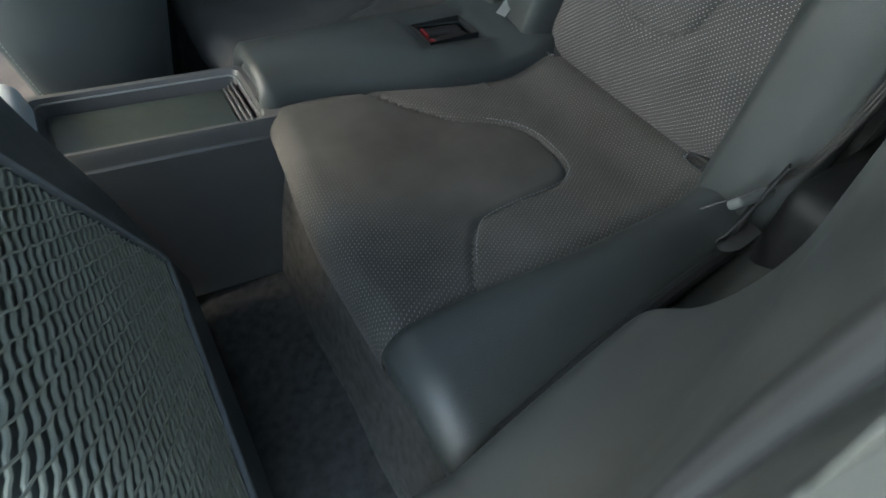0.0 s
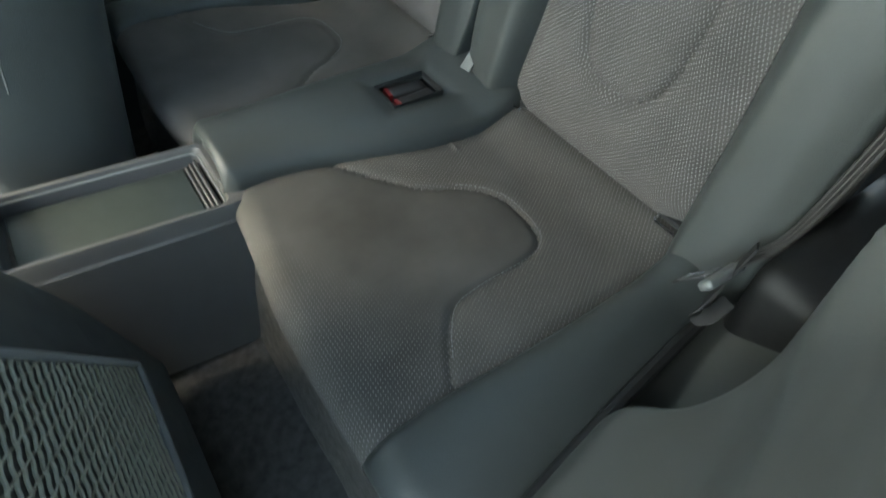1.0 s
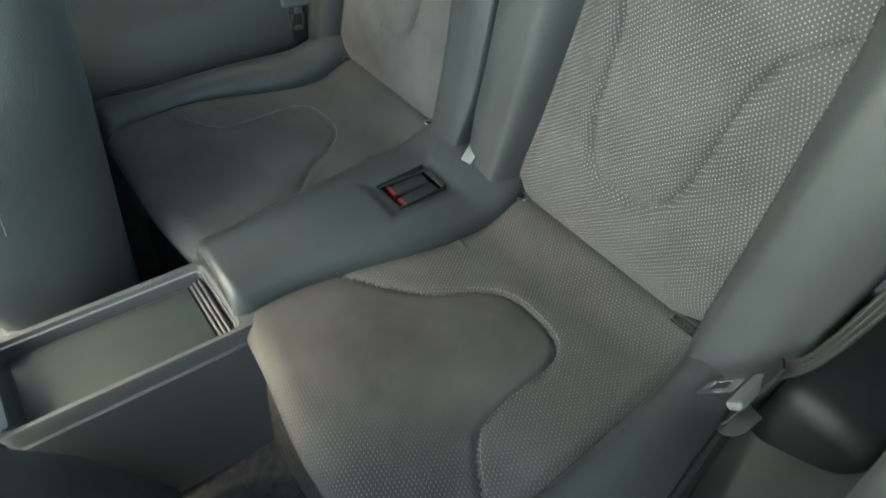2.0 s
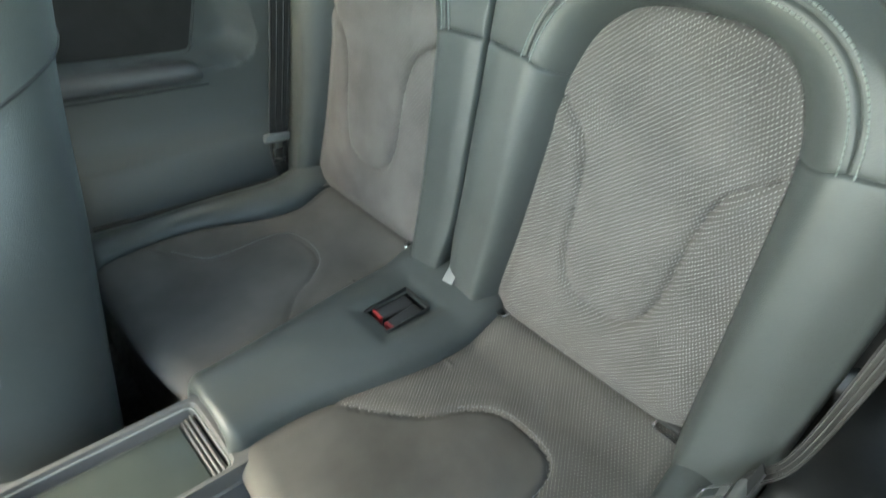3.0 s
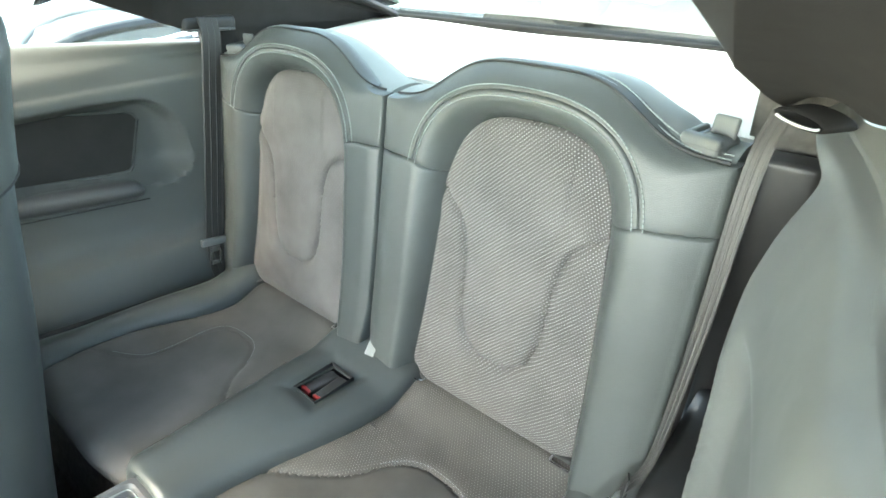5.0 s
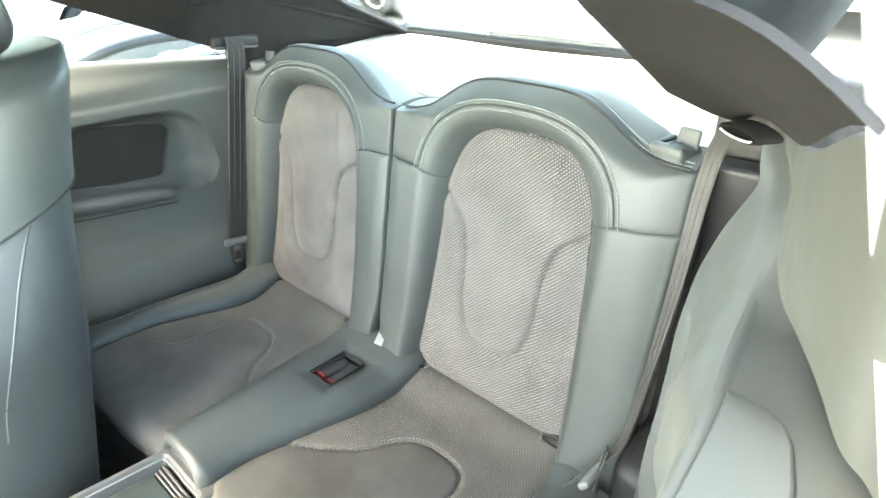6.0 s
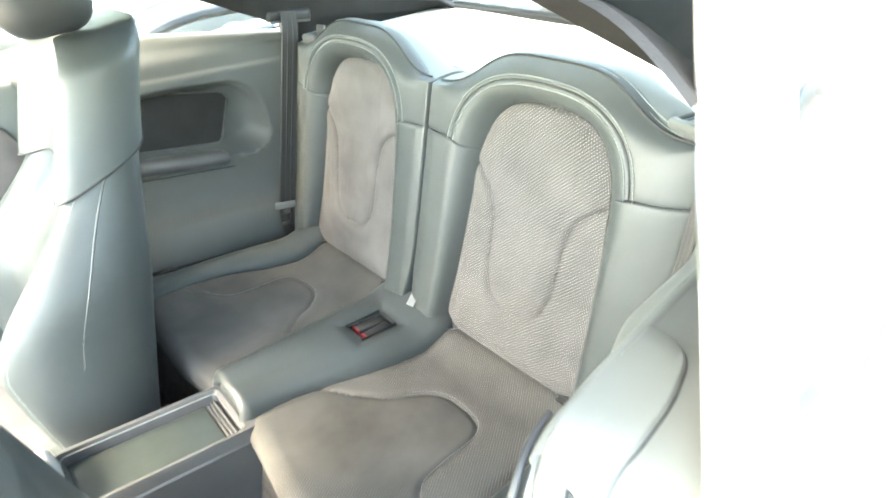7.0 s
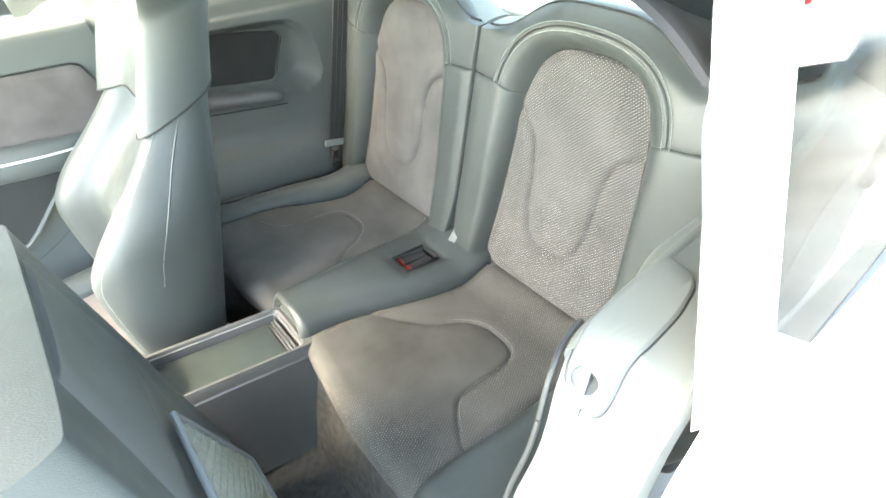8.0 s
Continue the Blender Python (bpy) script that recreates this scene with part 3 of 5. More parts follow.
def seat_belt(side, label):
    t = thing("seat_belt", label, "seat belt", "rear seat belts", at=(0.1, side * 0.585, 0.6))
    inv = Matrix.Translation((-0.1, -side * 0.585, -0.6))
    if side > 0:
        line = smooth_line([(0.114, 0.588, 0.625), (0.104, 0.578, 0.58), (0.068, 0.574, 0.475), (0.010, 0.572, 0.30), (-0.050, 0.570, 0.125), (-0.066, 0.566, 0.06), (-0.068, 0.56, -0.02)], 60)
        across, wide, ribs = [Vector((1, 0, -0.3)).normalized()] * 61, 0.048, (-0.022, -0.007, 0.009, 0.022)
    else:
        line = smooth_line([(0.075, -0.618, 0.632), (0.072, -0.604, 0.560), (0.02, -0.601, 0.36), (-0.045, -0.592, 0.165), (-0.065, -0.566, 0.09), (-0.068, -0.56, 0.0)], 60)
        across, wide, ribs = [twist(i / 60) for i in range(61)], 0.0215, (-0.0075, 0.0, 0.0075)
    b = part("webbing", moved(ribbon(line, across, wide, 0.0025), inv), M_BELT, t)
    for o in ribs:
        part("woven_rib", moved(tube([p + o * q for p, q in zip(line, across)], 0.0022 if side < 0 else 0.0026, 6), inv), M_BELT, b)
    tg = moved(merge(rbox(-0.036, 0.036, -0.006, 0.006, -0.010, 0.010, 0.005)), Matrix.Translation((-0.062, side * 0.556, 0.118) if side > 0 else (-0.095, -0.566, 0.092)) @ pose(0, 0, 0, 0 if side > 0 else 35, 16, 0))
    tp = part("tongue_grip", moved(tg, inv), M_GREYPL, t, "grey plastic grip")
    bl = merge(rbox(-0.017, -0.009, -0.0015, 0.0015, -0.055, -0.005, 0.001), rbox(0.009, 0.017, -0.0015, 0.0015, -0.055, -0.005, 0.001), rbox(-0.017, 0.017, -0.0015, 0.0015, -0.020, -0.005, 0.001), rbox(-0.017, 0.017, -0.0015, 0.0015, -0.056, -0.045, 0.001))
    part("tongue_blade", moved(moved(bl, Matrix.Translation((-0.064, side * 0.552, 0.112) if side > 0 else (-0.089, -0.558, 0.088)) @ pose(0, 0, 0, 0 if side > 0 else 35, 16, 0)), inv), M_CHROME, tp, "metal tongue with a square eye")
    if side > 0:
        # a flat slot let into the pillar cover
        bz = pose(0, 0, 0, 0, 9, -6)
        g = part("upper_guide", moved(moved(rbox(-0.062, 0.066, -0.012, 0.020, -0.017, 0.017, 0.012, 4), Matrix.Translation((0.118, 0.600, 0.612)) @ bz), inv), M_DARKPL, t, "black flat belt guide")
        part("guide_lip", moved(moved(rbox(-0.056, 0.060, -0.017, -0.008, -0.0165, -0.010, 0.003, 2), Matrix.Translation((0.118, 0.600, 0.612)) @ bz), inv), M_CONSOLE, g, "smooth lower lip")
    else:
        # an oval mouth in the pillar trim, with a bright lip
        def oval(rx, ry, dy):
            return [Vector((0.043 + 0.22 * rx * math.cos(a) + dy, -0.646 + 0.36 * rx * math.cos(a) - dy, 0.641 + 0.52 * ry * math.sin(a))) for a in (2 * math.pi * k / 32 for k in range(32))]
        g = part("upper_guide", moved(loft([oval(0.074, 0.017, 0.012), oval(0.074, 0.017, -0.006), oval(0.066, 0.012, -0.009), oval(0.058, 0.007, -0.004), oval(0.056, 0.006, 0.010)]), inv), M_GRILLE, t, "black oval belt guide")
        part("guide_lip", moved(tube([p + Vector((0, -side * 0.002, 0.0)) for p in oval(0.060, 0.009, -0.008)[17:31]], 0.0014, 6), inv), M_SILVER, g, "bright lip")
    loop = smooth_line([(-0.062, side * 0.572, 0.13), (-0.085, side * 0.570, 0.085), (-0.108, side * 0.568, 0.045), (-0.118, side * 0.572, 0.030), (-0.108, side * 0.582, 0.035), (-0.085, side * 0.585, 0.05)], 30)
    if side < 0:
        part("slack_loop", moved(ribbon(loop, (0.9, 0.2, 0.5), 0.020, 0.0025), inv), M_PIPING_SHADE, t, "black slack loop")
    return t


seat_belt(1, "black seat belt hanging in front of the far side wall")
seat_belt(-1, "dark grey seat belt hanging beside the backrest by the open door")

# ---- centre console tray ----
tray = thing("centre_console", "dark plastic centre console with an open rear tray", "console", at=(-0.66, 0, 0))
TR = Matrix(((1, 0, 0, 0.66), (-0.068, 1.06, 0, -0.033), (-0.176, 0, 1, -0.0985), (0, 0, 0, 1)))
Z0, Z1 = 0.052, 0.082


def tray_ring(hw, x0, x1, z, r):
    pts = []
    for cx, cy, a0 in ((x1 - r, hw - r, 0), (x0 + r, hw - r, 90), (x0 + r, -hw + r, 180), (x1 - r, -hw + r, 270)):
        for k in range(5):
            a = radians(a0 + 22.5 * k)
            pts.append(Vector((cx + r * math.cos(a), cy + r * math.sin(a), z)))
    return pts


rings = [tray_ring(0.086, -0.815, -0.488, -0.25, 0.01), tray_ring(0.081, -0.815, -0.488, 0.052, 0.012), tray_ring(0.078, -0.814, -0.489, 0.0545, 0.013), tray_ring(0.0775, -0.813, -0.490, 0.057, 0.014), tray_ring(0.0765, -0.813, -0.490, 0.074, 0.014), tray_ring(0.0735, -0.810, -0.493, Z1, 0.014), tray_ring(0.067, -0.803, -0.516, Z1 - 0.001, 0.012),
         tray_ring(0.063, -0.797, -0.524, Z1 - 0.012, 0.011), tray_ring(0.061, -0.795, -0.528, Z0, 0.010), tray_ring(0.02, -0.77, -0.56, Z0 - 0.001, 0.006)]
part("body", moved(loft(rings), TR), M_CONSOLE, tray)
part("mat", moved(rbox(-0.790, -0.552, -0.056, 0.056, Z0 - 0.002, Z0 + 0.004, 0.003), TR), M_RUBBER, tray, "green-grey rubber mat in the tray")
for k in range(3):
    part("tray_step", moved(rbox(-0.550 + 0.007 * k, -0.545 + 0.007 * k, -0.057, 0.057, Z0 - 0.002, Z0 + 0.005 + 0.004 * k, 0.002), TR), M_CONSOLE, tray)
part("tray_lip", moved(tube(tray_ring(0.0635, -0.798, -0.523, Z1 - 0.009, 0.012), 0.0016, 6, closed=True), TR), M_GREYPL, tray, "thin pale lip inside the tray")
part("front_trim", moved(rbox(-0.872, -0.797, -0.068, 0.068, 0.06, 0.120, 0.018, 4), TR), M_SILVER, tray, "satin silver end trim")
part("front_body", moved(rbox(-1.5, -0.876, -0.06, 0.11, -0.25, 0.13, 0.02), Matrix.Translation((0.66, 0, 0))), M_CONSOLE, tray)

# ---- floor and heel board ----
floor = thing("floor", "dark grey carpeted footwell floor", "floor", kind="structure", at=(-0.9, 0, -0.26))
FL = Matrix.Translation((0.9, 0, 0.26))


def heel(u, v):
    y = -0.66 + 1.32 * u
    if v < 0.5:
        t = v / 0.5
        x, z = -0.505 - 0.09 * t, 0.03 - 0.27 * t
    else:
        t = (v - 0.5) / 0.5
        x, z = -0.595 - 1.4 * t, -0.24 - 0.02 * ease(t * 5)
    n = noise.noise(Vector((x * 9, y * 9, z * 9))) * 0.006
    return (x - n, y, z + n)


part("carpet", moved(sheet(heel, 60, 60, back=(0.02, 0, -0.03)), FL), M_CARPET, floor)

# added out of view: closes the footwell and blocks low light from ahead
part("bulkhead", moved(rbox(-1.98, -1.90, -0.72, 0.72, -0.26, 0.62, 0.03), FL), M_CARPET, floor, "unseen carpeted wall added to close the footwell and block low light")

# ---- side walls of the cabin: sections over the car's length, one for each side ----
def bolster_edge(x):
    return 0.568 + 0.075 * clamp01(-x / 0.55) ** 1.5


NEAR_CREST = [tuple(p) for p in smooth_line([(0.34, 0.640, 0.600), (0.2, 0.655, 0.604), (0.1, 0.675, 0.608), (0.02, 0.700, 0.618), (-0.08, 0.722, 0.632), (-0.16, 0.733, 0.638), (-0.24, 0.740, 0.641), (-0.32, 0.748, 0.656), (-0.385, 0.757, 0.671), (-0.44, 0.762, 0.677), (-0.487, 0.768, 0.679), (-0.517, 0.779, 0.670), (-0.535, 0.785, 0.640), (-0.548, 0.782, 0.600), (-0.56, 0.775, 0.556), (-0.60, 0.785, 0.47), (-0.67, 0.80, 0.35)], 200)]


def crest(x, side=1):
    """Where the wall turns into the sloping sill: distance from the middle, height; it flares towards the open door."""
    y = 0.622 + 0.19 * (0.1 - x) if x < 0.1 else 0.622
    z = 0.520 - 0.07 * x - 1.5 * max(0.0, -0.59 - x)
    if side < 0:
        for (x0, y0, z0), (x1, y1, z1) in zip(NEAR_CREST, NEAR_CREST[1:]):
            if x0 >= x >= x1:
                t = (x0 - x) / (x0 - x1)
                y, z = y0 + (y1 - y0) * t, z0 + (z1 - z0) * t
    return y, z


def flare(x, side):
    """How much further out the wall beside the open door stands."""
    return 0.008 - 0.03 * min(0.0, x) + 0.15 * max(0.0, -0.5 - x) if side < 0 else 0.0


def sill_top(x):
    return (0.625 + 0.345 * (0.1 - x) if x < 0.1 else 0.625), 0.588 - 0.165 * x


def mid_y(x):
    return 0.600 + 0.20 * (0.1 - x) if x < 0.1 else 0.600


XR, XW = 0.30, -0.66


def wall_line(x, side):
    """The wall's section at x, from the floor up to the crest."""
    crease = 0.100 - 0.12 * min(0.0, x)
    cy, cz = crest(x, side)
    m = mid_y(x)
    w = ease((-x - 0.34) / 0.12)
    base = [(bolster_edge(x) + 0.002, -0.27), (bolster_edge(x) + 0.002, -0.05 - 0.1 * x), (bolster_edge(x) + 0.006, 0.020 - 0.15 * min(0.0, x)), (bolster_edge(x) * 0.55 + m * 0.45 - 0.004, crease + 0.004), (m + 0.002, crease + 0.070)]
    if side < 0:
        base = base[:2] + [(bolster_edge(x) + 0.008, 0.025 - 0.15 * min(0.0, x)), (m - 0.008, crease + 0.03)]
    return base + [(m + 0.008, cz - 0.14), (cy - 0.010, cz - 0.03), (cy, cz)] if side > 0 else base + [(m + 0.010 + 0.5 * w * (cy - m), cz - 0.19), (m * 0.62 + cy * 0.38 + 0.62 * w * (cy - m), cz - 0.095), (cy - 0.022 + 0.022 * w, cz - 0.024), (cy, cz)]


def sill_line(x, side):
    (cy, cz), (ty, tz) = crest(x, side), sill_top(x)
    return [(cy, cz), (cy + 0.010, cz + 0.030), (cy * 0.5 + ty * 0.5 + 0.004, cz * 0.5 + tz * 0.5 + 0.012), (ty, tz), (ty + 0.035, tz + 0.004)]


def recess_dist(x, z):
    """Signed distance to the rounded speaker recess, which leans with the sill."""
    zz = z + 0.23 * (x + 0.012)
    cx, cz, hx, hz, r = -0.243, 0.367, 0.238, 0.108, 0.088
    qx, qz = abs(x - cx) - hx + r, abs(zz - cz) - hz + r
    return math.hypot(max(qx, 0), max(qz, 0)) + min(max(qx, qz), 0) - r


def dish(x, z, d):
    """A hollow with a steep upper wall, and a rear end and foot that come up in a long curve."""
    hard = ease(-d / 0.020) * (1 - (1 - clamp01((-0.005 - x) / 0.075)) ** 2.2)
    soft = 1 - (1 - clamp01(-d / 0.050)) ** 2.2
    return hard + (soft - hard) * ease((x + 0.22) / 0.08) * ease((0.40 - z) / 0.08)


def section_pt(side, line, x0):
    cuts = {}

    def f(u, v):
        x = x0 + (XR - x0) * u
        if u not in cuts:
            L = [Vector((0, *p)) for p in line(x, side)]
            cuts[u] = smooth_line(L, (len(L) - 1) * 24)
        q = cuts[u][round(v * (len(cuts[u]) - 1))]
        d = recess_dist(x if side > 0 else x + 0.62 * (0.48 - q.z) + 0.03, q.z)
        bulge = flare(x, side) * ease((q.z - 0.12) / 0.1) * ease((line(x, side)[-1][1] - q.z) / 0.17)
        if side < 0:
            # the panel turns away along a slant beside the belt and leaves a deep gap to the seat
            bulge -= 0.010 * ease((x + 0.12 + 0.62 * (0.56 - q.z)) / 0.14) * ease((q.z - 0.12) / 0.20) * ease((crest(x, -1)[1] - 0.01 - q.z) / 0.10)
            bulge += 0.095 * ease((x - 0.005 + 0.62 * (0.56 - q.z)) / 0.085) * ease((q.z + 0.04) / 0.10) * ease((crest(x, -1)[1] - 0.02 - q.z) / 0.05)
        return (x, side * (q.y + bulge + (0.072 * dish(x, q.z, d) if side > 0 else 0.028 * ease(-d / 0.040) * (1 - ease((-x - 0.40) / 0.14))) * (ease((line(x, side)[-1][1] - 0.03 - q.z) / 0.04) if q.z > 0.1 else ease((q.z - 0.02) / 0.08))), q.z)
    return f


for side, nm, lab in ((1, "wall_right", "grey plastic side wall with a recessed speaker and armrest pocket"), (-1, "wall_left", "grey plastic side wall ending at the open door")):
    w = thing(nm, lab, "side wall", kind="structure", at=(0, side * 0.62, 0))
    WI = Matrix.Translation((0, -side * 0.62, 0))
    part("panel", moved(sheet(section_pt(side, wall_line, XW), 170 if side > 0 else 320, 168, back=(0, side * 0.02, 0)), WI), M_PLASTIC, w)
    if side > 0:
        part("sill", moved(sheet(section_pt(side, sill_line, XW), 60, 96, back=(0, side * 0.01, -0.02)), WI), M_PLASTIC, w, "sloping plastic window sill")
    zl = lambda x: -0.23 * (x + 0.012)
    xl = -0.45
    sp = [(x, side * (mid_y(x) + flare(x, side) + 0.062), z + zl(x)) for x, z in ((xl, 0.268), (xl, 0.428), (-0.100, 0.428), (-0.088, 0.424), (-0.082, 0.412), (-0.130, 0.298), (-0.138, 0.288), (-0.152, 0.284))]
    if side > 0:
        part("speaker_grille", moved(prism(sp, (0, side * 0.02, 0)), WI), M_SPEAKER, w, "dark grey cloth speaker grille")
        rim = [(xl, 0.432 + zl(xl)), (-0.100, 0.432 + zl(-0.100)), (-0.085, 0.427 + zl(-0.085)), (-0.078, 0.412 + zl(-0.078)), (-0.126, 0.296 + zl(-0.126)), (-0.136, 0.283 + zl(-0.136)), (-0.152, 0.279 + zl(-0.152)), (xl, 0.263 + zl(xl))]
        part("grille_edge", moved(tube([Vector((x, side * (mid_y(x) + flare(x, side) + 0.060), z)) for x, z in rim], 0.0022, 6), WI), M_PLASTIC, w)
    # shade of the slit beside the bolster, drawn as a black tube
    gap = [(bolster_edge(x) + 0.001, -0.15 * x - 0.012, x) for x in (-0.49 + 0.055 * i for i in range(10))]
    part("gap_shade_strip", moved(tube([Vector((x, side * y, z)) for y, z, x in gap], 0.009, 8), WI), M_PIPING_SHADE, w, "black strip standing in for the shaded slit between seat and wall")
    # added box: closes the view behind the belt, in place of the shaded gap
    part("rear_filler", moved(rbox(0.22, 0.25, min(side * 0.56, side * 0.74), max(side * 0.56, side * 0.74), 0.40, 0.655 if side < 0 else 0.55, 0.006), WI), M_CARPET, w, "filler added to close the view and stand in for the shaded gap behind the belt")
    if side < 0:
        # a black block painted in for the shade of this gap
        part("gap_shade", moved(rbox(-0.085, 0.24, -0.70, -0.586, -0.2, 0.125, 0.03, 4), WI), M_PIPING_SHADE, w, "black block standing in for the deep shade in the gap beside the seat")
    # added dark block where the gap behind the seat's edge lies in shade
    part("rear_gap_shade", moved(rbox(0.17, 0.21, min(side * 0.572, side * 0.66), max(side * 0.572, side * 0.66), -0.15, 0.535, 0.01), WI), M_DARKPL, w, "dark block standing in for the shaded gap behind the seat's edge")
    if side < 0:
        continue

    def arm_pt(u, v):
        """A rounded bar under the grille, flush with the wall, closing in a round tip."""
        x = xl + 0.318 * u
        k = (1 - clamp01((u - 0.90) / 0.10) ** 2) ** 0.5
        low, high = 0.258 - 0.16 * (x + 0.153), 0.300 - 0.20 * (x + 0.142)
        c, h = (low + high) / 2, (high - low) / 2 * k + 0.0005
        a = math.pi * (v - 0.5) * 1.15
        return (x, mid_y(x) + 0.042 - 0.046 * math.cos(a) ** 0.5 * (0.35 + 0.65 * k) if abs(a) < math.pi / 2 else mid_y(x) + 0.05, c + h * math.sin(max(-math.pi / 2, min(math.pi / 2, a))))
    a = part("armrest_lip", moved(sheet(arm_pt, 60, 28, back=(0, 0.012, 0)), WI), M_CONSOLE, w, "raised armrest lip under the recess")
    foot = [Vector((xl + 0.312 * i / 30, 0, 0)) for i in range(31)]
    part("shut_line", moved(tube([Vector((p.x, mid_y(p.x) + 0.001, 0.2555 - 0.16 * (p.x + 0.153))) for p in foot], 0.0018, 6), WI), M_PIPING_SHADE, a, "dark gap under the armrest lip")

# ---- door opening's rear face on the open side ----
jamb = thing("door_jamb_trim", "grey plastic trim at the rear of the open door, with a finger recess", "door trim", at=(-0.45, -0.75, 0.5))
JB = Matrix.Translation((0.45, 0.75, -0.5))
E_IN = [(x, -crest(x, -1)[0], crest(x, -1)[1]) for x in (0.30, 0.15, 0.02, -0.09, -0.19, -0.27, -0.34, -0.40, -0.45, -0.487, -0.515, -0.54, -0.57)] + [(-0.62, -0.78, 0.30), (-0.64, -0.72, -0.25)]
E_OUT = [(0.30, -0.640, 0.630), (0.15, -0.662, 0.636), (0.04, -0.688, 0.648), (-0.06, -0.715, 0.680), (-0.15, -0.732, 0.715), (-0.28, -0.757, 0.768), (-0.428, -0.794, 0.835), (-0.452, -0.818, 0.770),
         (-0.479, -0.845, 0.700), (-0.520, -0.850, 0.648), (-0.58, -0.858, 0.575), (-0.63, -0.862, 0.485), (-0.685, -0.865, 0.40), (-0.71, -0.865, 0.23), (-0.71, -0.865, -0.25)]


def jamb_pt(u, v):
    """The sill and the rear face of the door opening as one skin: u outwards from the wall's crest, v forward and down."""
    t = max(0.0, min(559.999, v * 560))
    i, t = int(t), t - int(t)
    a, b = J_IN[i].lerp(J_IN[i + 1], t), J_OUT[i].lerp(J_OUT[i + 1], t)
    p = a.lerp(b, u) + Vector((0, -0.004, 0.006)) * 4 * u * (1 - u)
    # a level ledge that turns up towards the window
    p.z -= (u - u ** 9) * max(0.0, b.z - a.z)
    p.y -= 0.12 * u * (1 - u) * ease((v - 0.30) / 0.12) * (1 - ease((v - 0.50) / 0.12))
    p.x += 0.16 * u * (1 - u) * ease((v - 0.34) / 0.10) * (1 - ease((v - 0.50) / 0.12))
    return p


J_IN, J_OUT = smooth_line(E_IN, 560), smooth_line(E_OUT, 560)
CAP = [(0.035, 0.476), (0.10, 0.487), (0.17, 0.502), (0.22, 0.519), (0.26, 0.536), (0.31, 0.552), (0.37, 0.572), (0.44, 0.596), (0.475, 0.628), (0.48, 0.648), (0.44, 0.665), (0.34, 0.679), (0.20, 0.692), (0.10, 0.700), (0.045, 0.697), (0.03, 0.67), (0.03, 0.60), (0.03, 0.53)]
GRIP = [(0.075, 0.693), (0.085, 0.681), (0.15, 0.662), (0.28, 0.650), (0.35, 0.652), (0.31, 0.666), (0.21, 0.681), (0.12, 0.691)]


def lifted(u, v, lift):
    """A point above the jamb's face: u across, v forward."""
    n = (jamb_pt(0.7, v) - jamb_pt(0.05, v)).cross(jamb_pt(u, v + 0.03) - jamb_pt(u, v - 0.03)).normalized()
    return jamb_pt(u, v) + (n if n.z > 0 else -n) * lift


def round_loop(pts, n=64):
    return smooth_line([(*p, 0) for p in pts] + [(*pts[0], 0)], n)[:-1]


def by_angle(loop, c, n=72):
    """A loop's points at even angles round c."""
    out = []
    for k in range(n):
        a = -math.pi + 2 * math.pi * k / n
        out.append(min(loop, key=lambda p: abs(math.remainder(math.atan2((p.y - c.y) * 5, p.x - c.x) - a, 2 * math.pi))))
    return out


def facing(loop, c, others):
    """For each of the others the loop's point that lies the same way from c."""
    way = lambda p: math.atan2((p.y - c.y) * 5, p.x - c.x)
    return [min(loop, key=lambda p: abs(math.remainder(way(p) - way(q), 2 * math.pi))) for q in others]


GC = Vector((0.21, 0.669, 0))
cap_o = round_loop(CAP, 160)
cap_i = facing(round_loop(GRIP, 900), GC, cap_o)
grip_i = by_angle(round_loop(GRIP, 900), GC)
cap_rings = [[lifted(p.x, p.y, -0.002) for p in cap_o], [lifted(*p.lerp(GC, 0.012).xy, 0.0035) for p in cap_o], [lifted(*p.lerp(GC, 0.04).xy, 0.005) for p in cap_o]]
for k in range(1, 9):
    cap_rings.append([lifted(*(GC + (a - GC) * 0.96).lerp(b, k / 8).xy, 0.005) for a, b in zip(cap_o, cap_i)])
for q, h in ((0.95, 0.001), (0.90, -0.012), (0.80, -0.026), (0.4, -0.030)):
    cap_rings.append([lifted(*GC.lerp(b, q).xy, h) for b in cap_i])
jf = sheet(jamb_pt, 40, 280, back=(0.02, 0, -0.005))
reach = [(p.x - GC.x, p.y - GC.y) for p in grip_i]


def in_grip(k):
    k %= 41 * 281
    du, dv = (k % 41) / 40 - GC.x, (k // 41) / 280 - GC.y
    a = math.atan2(dv * 5, du)
    q = reach[round((a + math.pi) / (2 * math.pi) * 72) % 72]
    return math.hypot(du, dv * 5) < math.hypot(q[0], q[1] * 5) * 1.15


part("face", moved(used(jf, [f for f in jf[1] if not all(in_grip(k) for k in f)]), JB), M_PLASTIC, jamb)
cap = part("end_cap", moved(loft(cap_rings), JB), M_PLASTIC, jamb, "raised cap with an oval finger recess")
part("shut_line", moved(tube([lifted(p.x, p.y, 0.0006) for p in round_loop(CAP, 120)], 0.0008, 6, closed=True), JB), M_PIPING_SHADE, cap, "thin dark gap round the cap")
part("crest_roll", moved(tube([p + Vector((0, -0.006, -0.008)) for p in J_IN[:372]], 0.010, 12), JB), M_PLASTIC, jamb)
part("seal", moved(tube([p + Vector((-0.002, 0.006, -0.004)) for p in J_IN[340:]], 0.0022, 8), JB), M_PIPING_SHADE, jamb, "black rubber door seal")

# ---- roof lining and pillars ----
ceiling = thing("ceiling", "grey cloth roof lining", "roof lining", kind="structure", at=(0, 0, 0.9))
CE = Matrix.Translation((0, 0, -0.9))


